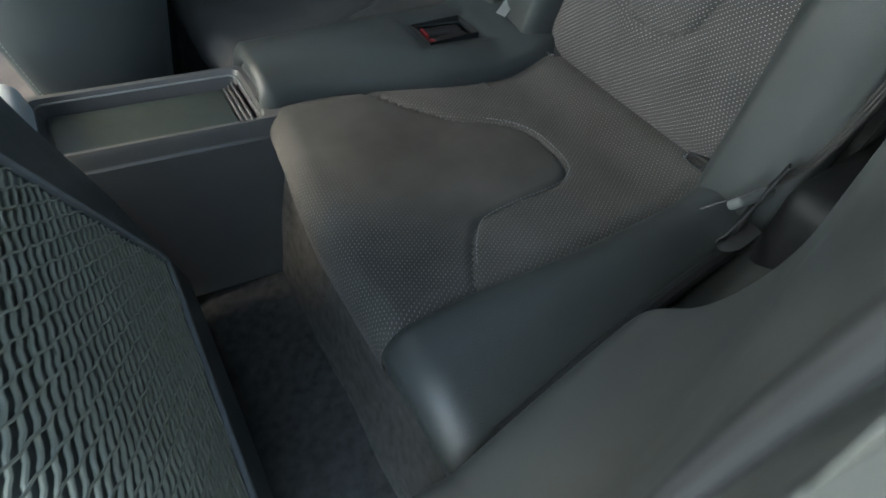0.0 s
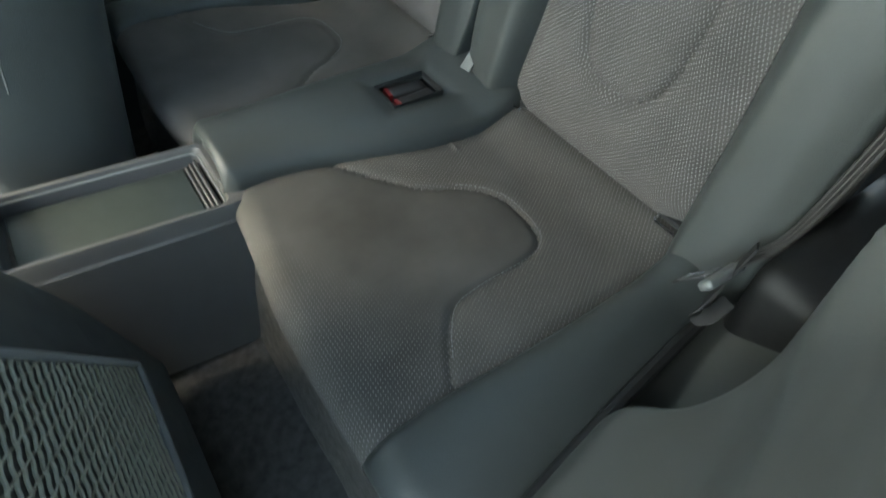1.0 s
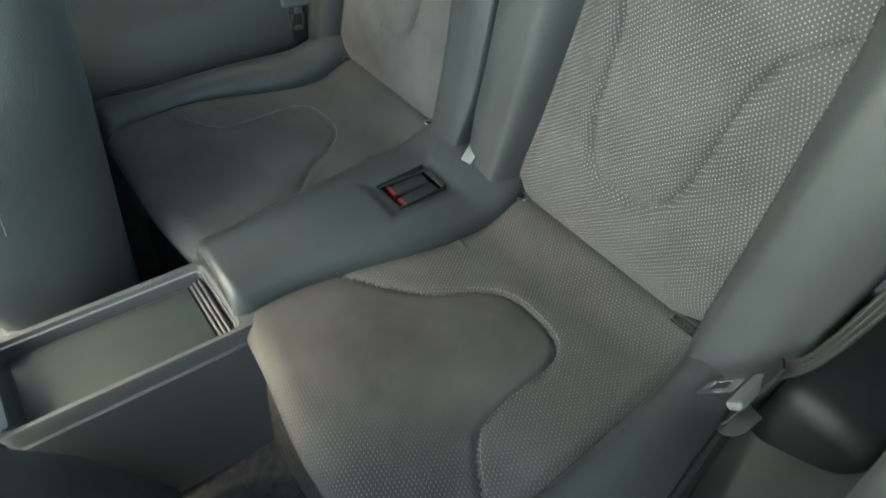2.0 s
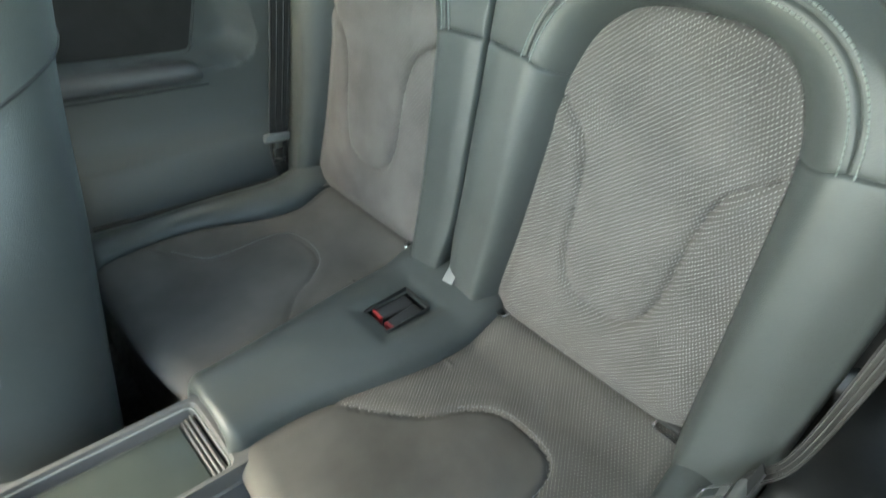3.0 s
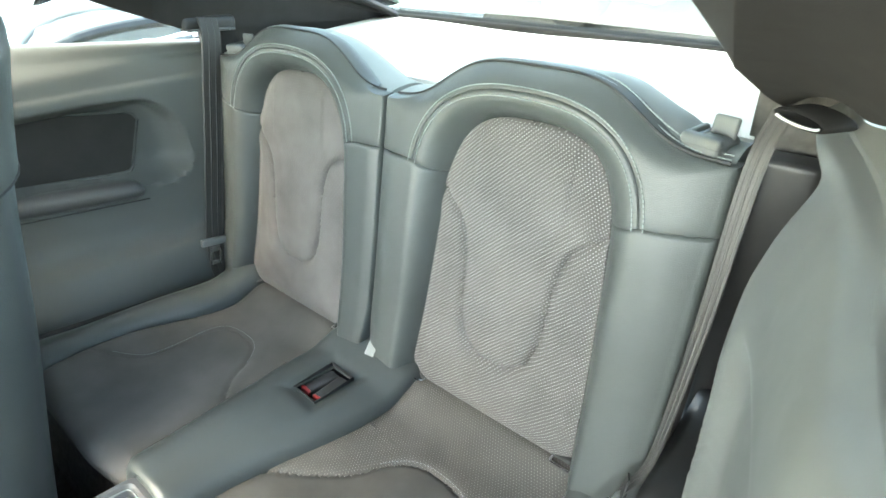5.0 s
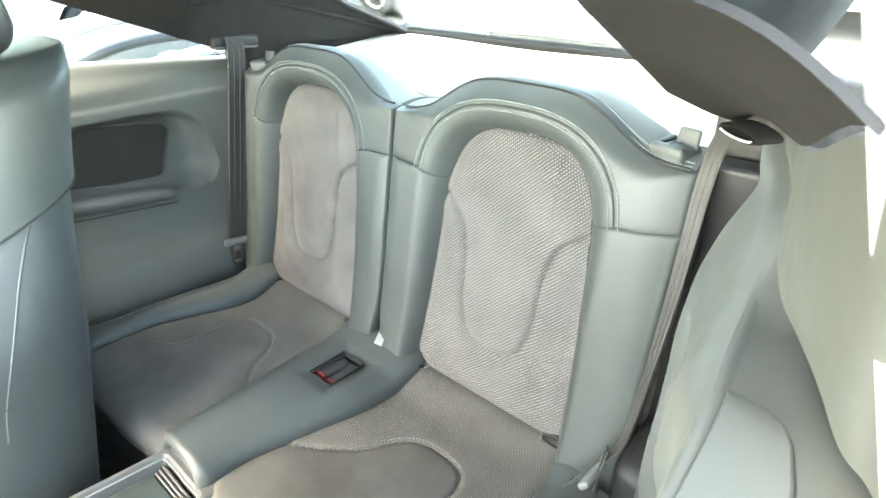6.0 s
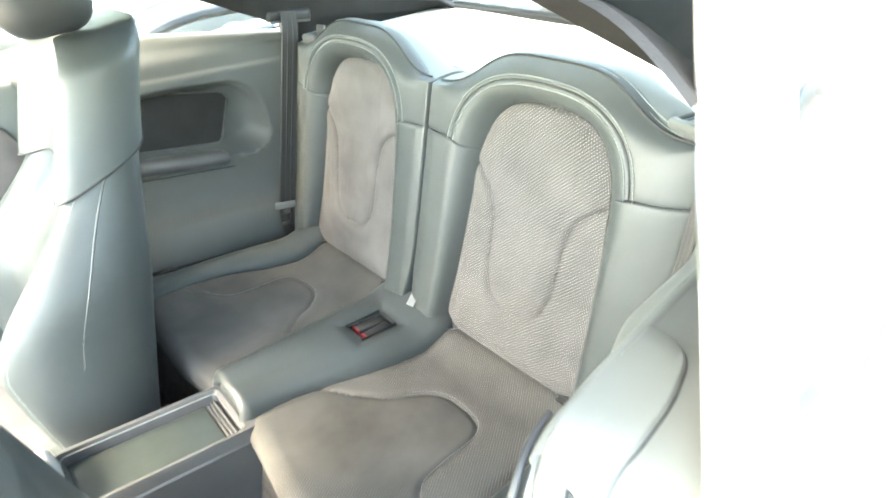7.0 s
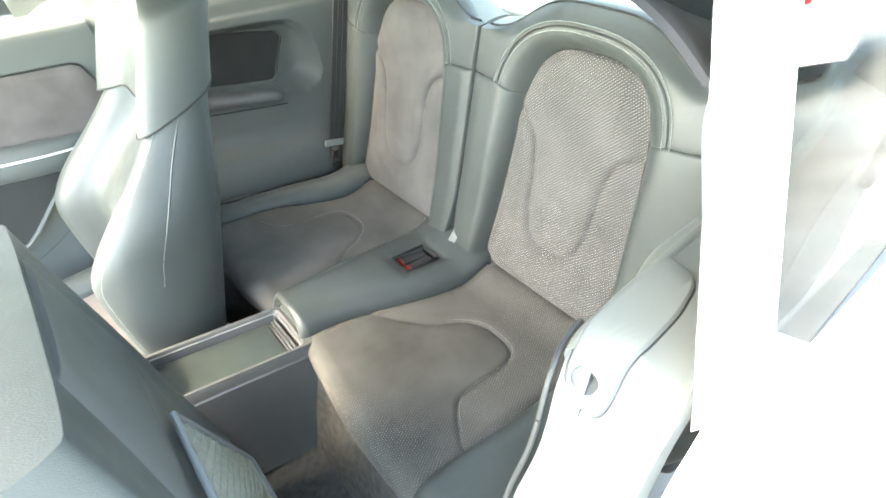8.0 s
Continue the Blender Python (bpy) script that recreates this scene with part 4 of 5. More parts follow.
def rail(x, side=-1):
    """Lower edge of the roof rail: half width and height; it falls to the belt guide and on to the tailgate."""
    if side < 0:
        z = 0.676 - 0.48 * x + 0.28 * max(0.0, x) ** 2
    else:
        z = 0.643 - 0.55 * x if x < 0.08 else 0.599 - 0.13 * (x - 0.08)
    y = 0.605 + 0.22 * max(0, min(0.5, -0.1 - x)) - 0.14 * ease((x - 0.1) / 0.75)
    return y, min(z, 0.972)


def crown(x):
    return 1.035 - 0.09 * ease((x + 0.5) / 0.6) - 0.52 * max(0, x + 0.05) ** 1.15


def liner_pt(u, v):
    x = -1.35 + 2.27 * v
    k = 2 * u - 1
    y0, z0 = rail(x, 1 if k > 0 else -1)
    zc = crown(x)
    a = abs(k)
    y = y0 * math.copysign(a ** 0.8, k)
    return (x, y, z0 + (max(zc, z0 + 0.01) - z0) * (1 - a ** 2.4))


def window_edge(x):
    """The rear window's long edge: distance from the middle and height."""
    z = 0.535 + 0.62 * (0.6 - x)
    return 0.455 + 0.045 * ease((0.6 - x) / 0.2), 0.77 + (z - 0.77) * ease((x + 0.05) / 0.3)


X_HEAD = 0.0
part("lining", moved(sheet(lambda u, v: liner_pt(u, (v * (X_HEAD + 1.35)) / 2.27), 60, 60, back=(0, 0, 0.03)), CE), M_LINER, ceiling)
for side in (-1, 1):
    def strip_pt(u, v, side=side):
        x = X_HEAD + 0.63 * v
        (y0, z0), (y1, z1) = rail(x, side), window_edge(x)
        return Vector((x, side * (y0 + (y1 - y0) * u), z0 + (z1 - z0) * u)) + Vector((0, side * 0.012, 0.008)) * math.sin(math.pi * u)
    part("pillar_cover", moved(sheet(strip_pt, 14, 50, back=(0, side * 0.02, 0.02)), CE), M_LINER, ceiling, "dark cloth cover along the rear window")
    part("pillar_ridge", moved(tube([strip_pt(0.55, i / 40) + Vector((0, -side * 0.003, 0)) for i in range(41)], 0.006, 8), CE), M_LINER, ceiling, "raised ridge along the pillar cover")
    if side > 0:
        def low_pt(u, v):
            x = 0.10 + 0.53 * u
            y0, z0 = rail(x, 1)
            return (x, y0 + 0.004 + 0.012 * math.sin(math.pi * v), z0 + 0.012 - (z0 - 0.46) * v)
        part("pillar_panel", moved(sheet(low_pt, 40, 12, back=(0, 0.012, 0)), CE), M_LINER, ceiling, "dark pillar panel behind the belt")
    part("window_seal", moved(tube([Vector(strip_pt(1.0, i / 40)) + Vector((0, 0, -0.003)) for i in range(41)], 0.006, 8), CE), M_GRILLE, ceiling, "black rubber window seal")
def glass_pt(u, v):
    y, z = window_edge(0.62 * v)
    return (0.62 * v, (2 * u - 1) * (y + 0.004), z + 0.012 + 0.030 * (1 - (2 * u - 1) ** 2) * (1 - v))


rear_glass = tagged(link("window_rear", sheet(glass_pt, 30, 30, back=(0, 0, 0.004)), M_GLASS), "sloping tinted rear window above the load cover", "window", kind="structure")
rear_glass.visible_shadow = False


P2 = smooth_line([(-0.490, -0.855, 0.672), (-0.479, -0.845, 0.70), (-0.441, -0.807, 0.80), (-0.404, -0.770, 0.90), (-0.372, -0.745, 0.985)], 20)


def drip(x):
    """The roof's outer lower edge above the side windows."""
    t = ease((x + 0.45) / 0.9)
    return 0.775 - 0.10 * t, 0.995 - 0.285 * t


def qt(u, v):
    """Cloth trim of the rear pillar on the open side, from the roof rail out to the sill."""
    x = -0.405 + 0.72 * u
    (y0, z0), k = rail(x), clamp01(u * 0.99)
    o = J_OUT[round(240 * (1 - k))] if x < 0.30 else J_OUT[0]
    a = Vector((x, -y0, z0))
    return a.lerp(o + Vector((0, 0.004, 0.003)), v) + Vector((0, -0.006, 0.012)) * math.sin(math.pi * v)


part("pillar_trim", moved(sheet(qt, 40, 14, back=(0.004, -0.001, 0.002)), CE), M_LINER, ceiling)
for side in (-1, 1):
    def pane(u, v, side=side):
        if side < 0:
            x = -0.458 + 0.10 * v + (0.56 - 0.10 * v) * u
            k = x + 0.458 - 0.10 * v
            return (x, -(0.867 - 0.122 * v - 0.05 * k), 0.655 + 0.31 * v - (0.06 + 0.22 * v) * k)
        x = -0.37 + 0.48 * u
        z0, z1 = sill_top(x)[1] - 0.03, drip(x)[1] - 0.012
        yb, yt = sill_top(x)[0] + 0.045, drip(x)[0] + 0.004
        return (x, yb + (yt - yb) * v, z0 + (z1 - z0) * v)
    wq = tagged(link("window_side_" + ("left" if side < 0 else "right"), sheet(pane, 24, 20, back=(0, side * 0.003, 0)), M_GLASS), "small tinted rear side window", "window", kind="structure")
    wq.visible_shadow = False

# ---- load cover behind the backrests ----
cover = thing("load_cover", "light grey load cover behind the rear backrests, under the rear window", "load cover", at=(0.5, 0, 0.54))
part("panel", sheet(lambda u, v: (-0.29 + 0.39 * v, (u - 0.5) * (1.14 - 0.12 * v), 0.000 - 0.006 * v + 0.003 * math.sin(9 * u)), 40, 30, back=(0, 0, -0.02)), M_COVER, cover)
part("rear_frame", rbox(0.092, 0.150, -0.5, 0.5, -0.06, 0.004, 0.006), M_GRILLE, cover, "black seal under the rear window")

# ---- own car's outer skin ----
own = thing("car_body", "white painted body side of the parked coupe around its open door", "car body", at=(0, 0, -0.42))
OB = Matrix.Translation((0, 0, 0.42))


def belt_y(x):
    return 0.855 - 0.16 * ease((x + 0.2) / 1.3)


def quarter_pt(side):
    def f(u, v):
        z = (0.625 if side < 0 else 0.545) - 0.85 * v - 0.10 * max(0, u - 0.3)
        xf = -0.43 - 0.20 * clamp01(v * 1.6) if side < 0 else -0.43
        x = xf + (1.35 - xf) * u
        y = belt_y(x) + 0.085 * math.sin(math.pi * clamp01(0.5 * v / 0.35)) ** 0.8 * (1 if v < 0.35 else 1) * (1 - 0.3 * ease((v - 0.35) / 0.6)) if v < 0.35 else belt_y(x) + 0.085 * (1 - 0.35 * ease((v - 0.35) / 0.6))
        return (x, side * y, z)
    return f


for side in (-1, 1):
    part("quarter_panel", moved(sheet(quarter_pt(side), 50, 40, back=(0, -side * 0.015, 0)), OB), M_PAINT, own)
    part("sill_strip", moved(ribbon([Vector((x, side * (belt_y(x) - 0.004), (0.630 if side < 0 else 0.550) - 0.02 * max(0, x))) for x in (-0.425 + 0.05 * i for i in range(16))], (0, 1, 0.2), 0.022, 0.006), OB), M_DARKPL, own, "black window strip")


def roof_pt(u, v):
    x = -1.35 + 1.45 * v
    k = 2 * u - 1
    y0, z0 = drip(x)
    a = abs(k)
    return (x, y0 * math.copysign(a ** 0.8, k), z0 + (crown(x) + 0.06 - z0) * (1 - a ** 2.6))


part("roof_skin", moved(sheet(roof_pt, 40, 50, back=(0, 0, 0.012)), OB), M_PAINT, own)
for side in (-1, 1):
    def frame_pt(u, v, side=side):
        x = -1.30 + 1.55 * u if side > 0 else -0.40 + 0.65 * u
        (y0, z0), (y1, z1) = rail(x, side), drip(x)
        return (x, side * (y0 + (y1 - 0.006 - y0) * v), z0 + (z1 - z0) * v - 0.012 * math.sin(math.pi * v))
    part("door_frame", moved(sheet(frame_pt, 60, 10, back=(0, side * 0.006, 0.008)), OB), M_LINER, own, "dark cloth edge of the roof above the door")
part("door_pillar", moved(sheet(lambda u, v: P2[round(v * 20)] + Vector((0.066 * u, -0.016 * u, -0.03 * u)), 6, 20, back=(0.012, 0.008, 0)), OB), M_PAINT, own, "white painted door pillar")
part("jamb_skin", moved(sheet(lambda u, v: J_OUT[300 + round(260 * v)] + Vector((0.05 * u, -0.012 - 0.12 * u, 0.002 - 0.04 * u * u)), 10, 130, back=(0.01, 0, -0.004)), OB), M_PAINT, own, "white painted edge of the door opening")
part("door_step", moved(rbox(-1.6, -0.60, -0.87, -0.66, -0.40, -0.20, 0.03), OB), M_PAINT, own, "white painted door step")

# ---- front seats ----
def seat_ring(z, yc, h, xr, xf, valley, n=48, flat=(0.004, 0.55, 0.028, 0.88)):
    """A section of a sports seat's backrest at height z: flat rear, round flanks, two side bolsters in front."""
    half = [(xr, 0.0), (xr - flat[0], flat[1]), (xr - flat[2], flat[3]), (xr * 0.6 + xf * 0.4, 1.0), (xr * 0.2 + xf * 0.8, 0.985), (xf, 0.86), (xf + 0.022, 0.68), (xf + valley, 0.46), (xf + valley, 0.0)]
    pts = [Vector((x, yc - h * k, z)) for x, k in half] + [Vector((x, yc + h * k, z)) for x, k in reversed(half[1:-1])]
    return smooth_line(pts + [pts[0]], n)[:-1]


pseat = thing("front_passenger_seat", "upright grey leather front passenger seat with wrapped shoulders", "car seat", at=(-0.75, 0.37, -0.25))
PS = Matrix.Translation((0.75, -0.37, 0.25))
YC = 0.40


def p_rear(z):
    return -0.600 + 0.33 * z + 0.05 * z * z


def p_front(z):
    return -0.80 + 0.05 * math.sin(math.pi * clamp01(z / 0.4)) * -0.2 + 0.26 * ease((z - 0.24) / 0.34)


def p_half(z):
    return 0.245 - 0.060 * ease((z - 0.30) / 0.26)


zs = [-0.16 + 0.74 * i / 30 for i in range(31)]
part("backrest", moved(loft([seat_ring(z, YC, p_half(z), p_rear(z), p_front(z), 0.10) for z in zs]), PS), M_LEATHER, pseat)
wrap = []
for i in range(21):
    t = i / 20
    z = 0.538 + 0.202 * t
    k = 1 - 0.35 * clamp01((t - 0.75) / 0.25) ** 2
    wrap.append([p + Vector((0, 0, 0.30 * (p.x + 0.46) * (1 - t))) for p in seat_ring(z, YC, 0.200 * k - 0.014 * t, p_rear(z) + 0.010, p_rear(z) - 0.185 + 0.045 * t, 0.05)])
part("shoulder_wrap", moved(loft(wrap), PS), M_LEATHER, pseat, "leather cover wrapped over the shoulder")
seam = [Vector((p.x, YC - p_half(p.z) - 0.001, p.z)) for p in smooth_line([(-0.490, 0, 0.540), (-0.535, 0, 0.480), (-0.583, 0, 0.410), (-0.660, 0, 0.285), (-0.690, 0, 0.215)], 40)]
hem = [wrap[0][k] for k in range(48)]
part("wrap_seam", moved(tube(hem, 0.0022, 6, closed=True), PS), M_PIPING_SHADE, pseat, "dark seam along the shoulder wrap")
part("welt", moved(tube(seam, 0.0020, 8), PS), M_PLASTIC, pseat, "pale piping along the flank")
front_seam = [Vector((p_front(z) + 0.012, YC - p_half(z) * 0.955, z)) for z in (0.0 + 0.5 * i / 40 for i in range(41))]
part("flank_stitching", moved(stitches(front_seam, 0.007, 0.0042, 0.0008), PS), M_THREAD, pseat)
part("headrest", moved(rbox(-0.535, -0.385, 0.245, 0.545, 0.745, 0.92, 0.05, 6), PS), M_DARKLEATHER, pseat, "dark leather headrest")
part("cushion", moved(rbox(-1.22, -0.66, 0.20, 0.60, -0.16, 0.015, 0.05, 6), PS), M_SUEDE, pseat, "suede seat cushion")
for y0, y1 in ((0.145, 0.235), (0.565, 0.655)):
    part("cushion_bolster", moved(rbox(-1.20, -0.68, y0, y1, -0.18, 0.055, 0.042, 6), PS), M_LEATHER, pseat)
part("base", moved(rbox(-1.15, -0.68, 0.2, 0.60, -0.25, -0.15, 0.02), PS), M_DARKPL, pseat)

dseat = thing("front_driver_seat", "dark leather driver seat with a net pocket on its back", "car seat", at=(-0.9, -0.37, -0.25))
DS = Matrix.Translation((0.9, 0.37, 0.25))


def d_rear(z):
    return -0.735 - 0.085 * z


def d_half(z):
    return 0.245 - 0.05 * ease((z - 0.32) / 0.35) + 0.035 * ease((0.26 - z) / 0.2)


zs = [-0.12 + 0.76 * i / 30 for i in range(31)]
part("backrest", moved(loft([seat_ring(z, -0.375, d_half(z), d_rear(z), d_rear(z) - 0.20 + 0.07 * clamp01(z / 0.6), 0.06, flat=(0.002, 0.80, 0.012, 0.95)) for z in zs]), DS), M_LEATHER, dseat)


def shell_pt(u, v):
    """The hard inset panel on the backrest's rear."""
    z = 0.44 + 0.19 * v
    k = 2 * u - 1
    hw = (d_half(z) - 0.065) * (1 - 0.12 * v)
    return (d_rear(z) + 0.006 - 0.010 * abs(k) ** 6, -0.375 + hw * k, z)


part("back_panel", moved(sheet(shell_pt, 24, 20, back=(-0.02, 0, 0)), DS), M_PLASTIC, dseat)
ZN0, ZN1 = 0.014, 0.41


def net_in(z):
    """The net's slanting inner edge."""
    return -0.195 - 0.44 * max(0.0, z - ZN0)


def net_x(y, z):
    return d_rear(z) + 0.013 - 0.25 * max(0, abs(y + 0.385) - 0.17) ** 1.3


def cord(pts, r, lift):
    keep = [p for p in pts if ZN0 < p[1] < ZN1 and -0.618 < p[0] < net_in(p[1]) - 0.002]
    return [tube([Vector((net_x(y, z) + lift, y, z)) for y, z in keep], r, 6)] if len(keep) > 2 else []


net = []
for i in range(38):
    # soft cross ribs, pulled a little by every cord that they meet
    net += cord([(-0.62 + 0.0055 * k, ZN0 + 0.0115 * i + 0.0011 * math.sin(k * 1.9 + i * math.pi) + 0.12 * (-0.40 + 0.0055 * k)) for k in range(80)], 0.0018, 0.0)
for i in range(40):
    # thin slanting cords over them
    net += cord([(-1.02 + 0.0235 * i + 0.0055 * k, ZN1 - 0.0046 * k + 0.0012 * math.sin(k * 1.5 + i)) for k in range(80)], 0.0010, 0.0022)
part("net", moved(merge(*net), DS), M_NET, dseat, "stretched grey net with slanting cords")
edge = [Vector((net_x(net_in(z), z) + 0.002, net_in(z), z)) for z in (ZN0 + (ZN1 - ZN0) * i / 24 for i in range(25))]
part("net_rim", moved(tube(edge, 0.005, 8), DS), M_GREYPL, dseat, "grey edging along the net")
for z in (ZN0, ZN1):
    part("net_hem", moved(tube([Vector((net_x(y, z) + 0.002, y, z)) for y in (net_in(z) + (-0.618 - net_in(z)) * i / 24 for i in range(25))], 0.005, 8), DS), M_GREYPL, dseat, "grey edging along the net")
part("cushion", moved(rbox(-1.40, -0.86, -0.60, -0.15, -0.18, -0.02, 0.05, 5), DS), M_LEATHER, dseat)
part("base", moved(rbox(-1.40, -0.78, -0.56, -0.18, -0.25, -0.12, 0.02), DS), M_DARKPL, dseat)

# ---- far front door, seen past the passenger seat ----
door = thing("door_right", "closed front passenger door with suede insert and armrest", "car door", kind="structure", at=(-1.0, 0.75, 0))
DR = Matrix.Translation((1.0, -0.75, 0))


def door_pt(u, v):
    """The door's lining: upright, with a top that rolls over to the window."""
    x = -1.75 + 1.22 * u
    crest_z = 0.605 - 0.10 * (x + 0.6)
    k = clamp01((v - 0.86) / 0.14)
    z = -0.28 + (crest_z + 0.28) * clamp01(v / 0.88) ** 0.95 + 0.022 * k
    return (x, 0.735 + 0.105 * k ** 1.4 + 0.02 * ease((0.27 - z) / 0.1), z)


part("panel", moved(sheet(door_pt, 30, 90, back=(0, 0.04, 0)), DR), M_PLASTIC, door)


def insert_pt(u, v):
    """Padded suede, square at its rear end with round corners."""
    x = -1.55 + 0.975 * u
    k = (1 - clamp01((x + 0.615) / 0.0405) ** 2.4) ** 0.42
    lo, hi = 0.345 - 0.19 * (x + 0.6), 0.529 - 0.14 * (x + 0.6)
    mid = (lo + hi) / 2 - 0.004
    c = min(u * 3, (1 - u) * 3, v, 1 - v)
    return (x, 0.731 - 0.007 * ease(c / 0.10), mid + (v - 0.5) * (hi - lo) * (0.3 + 0.7 * k))


ins = part("insert", moved(sheet(insert_pt, 90, 30, back=(0, 0.012, 0)), DR), M_SUEDE, door, "brown-grey suede insert")
rim = [Vector(insert_pt(i / 60, 1)) for i in range(61)] + [Vector(insert_pt(1, 1 - i / 12)) for i in range(1, 13)]
part("shut_line", moved(tube([p + Vector((0, -0.001, 0)) for p in rim], 0.0026, 6), DR), M_PIPING_SHADE, ins, "dark gap round the insert")


def bar_pt(u, v):
    """The armrest: a rounded bar under the insert that sinks into the door at its rear end."""
    x = -1.55 + 0.90 * u
    lo, hi = 0.262 - 0.19 * (x + 0.6), 0.350 - 0.19 * (x + 0.6)
    a = math.pi * (v - 0.5)
    out = 0.055 * (1 - clamp01((u - 0.78) / 0.22) ** 2) ** 0.5
    return (x, 0.737 - out * math.cos(a) ** 0.6 if v not in (0, 1) else 0.737, (lo + hi) / 2 + (hi - lo) / 2 * math.sin(a))


arm = part("armrest", moved(sheet(bar_pt, 60, 24, back=(0, 0.01, 0)), DR), M_PLASTIC, door, "rounded grey armrest")
part("trim_strip", moved(tube([Vector(bar_pt(i / 40, 0.62)) + Vector((0, -0.001, 0)) for i in range(39)], 0.0032, 8), DR), M_SILVER, arm, "thin bright strip")
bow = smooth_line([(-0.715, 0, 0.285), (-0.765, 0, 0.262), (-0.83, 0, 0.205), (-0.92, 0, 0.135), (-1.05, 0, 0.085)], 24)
# the pocket isn't hollow: its inner shade is a flat black slab
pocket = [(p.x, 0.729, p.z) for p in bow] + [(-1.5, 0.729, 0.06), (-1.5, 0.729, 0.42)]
hole = part("door_pocket_shade", moved(prism(pocket, (0, 0.008, 0)), DR), M_PIPING_SHADE, door, "flat black slab standing in for the shaded inside of the door pocket")
part("pocket_rim", moved(tube([Vector((p.x, 0.727, p.z)) for p in bow], 0.006, 8), DR), M_PLASTIC, hole)
part("crease", moved(tube([Vector((p.x + 0.075, 0.737 + 0.02 * ease((0.27 - p.z) / 0.1), p.z - 0.035)) for p in bow], 0.0025, 6), DR), M_PIPING_SHADE, door, "dark crease in the door lining")
dg = tagged(link("window_front_right", sheet(lambda u, v: (-1.75 + 1.30 * u, 0.838 - 0.16 * v, 0.625 + 0.275 * v), 10, 6, back=(0, 0.004, 0)), M_GLASS), "closed passenger door window", "window", kind="structure")
dg.visible_shadow = False

# ---- backrest release catch on the shoulder ----
for side in (-1, 1):
    t = thing("backrest_catch", "grey plastic backrest release catch with a raised tab", "release catch", "backrest catches", at=(0.152, side * 0.533, 0.556))
    tilt = pose(0, 0, 0, 0, 5, 12 * side)
    part("housing", moved(merge(rbox(-0.028, 0.030, -0.026, 0.026, -0.02, 0.004, 0.008, 4), rbox(-0.029, -0.012, -0.026, 0.026, -0.006, 0.0095, 0.006, 4), rbox(-0.028, 0.028, side * 0.016 - 0.010, side * 0.016 + 0.010, -0.006, 0.0095, 0.006, 4) if side > 0 else rbox(-0.028, 0.028, 0.016, 0.027, -0.006, 0.0095, 0.005, 4)), tilt), M_PLASTIC, t, "smooth grey plastic housing")
    part("slot", moved(rbox(-0.011, 0.024, 0.009, 0.0155, 0.002, 0.0052, 0.001), tilt), M_DARKPL, t, "dark slot")
    part("tab", moved(rbox(0.008, 0.016, -0.025, 0.008, 0.0, 0.030, 0.004, 3), pose(0, 0, 0, 0, 14, 10 * side)), M_PLASTIC, t)

# ---- ground and surroundings ----
GZ = -0.42
ground = tagged(link("ground", sheet(lambda u, v: (-80 + 160 * u, -80 + 160 * v, GZ), 8, 8, back=(0, 0, -0.3)), M_ASPHALT), "worn grey asphalt car park", "ground", kind="structure")


def wheel_parts(parent, x, y, r, side):
    c = Matrix.Translation((x, y, r))
    ty = []
    for q, w in ((0.62, 0.10), (0.70, 0.105), (0.93, 0.10), (1.0, 0.07), (1.0, -0.07), (0.93, -0.10), (0.62, -0.09)):
        ty.append([Vector((r * q * math.cos(2 * math.pi * k / 28), side * w, r * q * math.sin(2 * math.pi * k / 28))) for k in range(28)])
    wh = part("wheel", moved(loft(ty), c), M_TYRE, parent)
    spokes = [rbox(-0.028, 0.028, -0.012, 0.012, 0.05, r * 0.62, 0.008, 1)]
    rim = [moved(spokes[0], Matrix.Translation((0, side * 0.085, 0)) @ pose(0, 0, 0, 0, 72 * k, 0)) for k in range(5)]
    ring = tube([(r * 0.62 * math.cos(2 * math.pi * k / 28), side * 0.095, r * 0.62 * math.sin(2 * math.pi * k / 28)) for k in range(28)], 0.018, 6, closed=True)
    hub = tube([(0, side * 0.06, 0), (0, side * 0.105, 0)], 0.06, 12)
    part("rim", moved(merge(*rim, ring, hub), c), M_SILVER, wh, "five-spoke alloy rim")


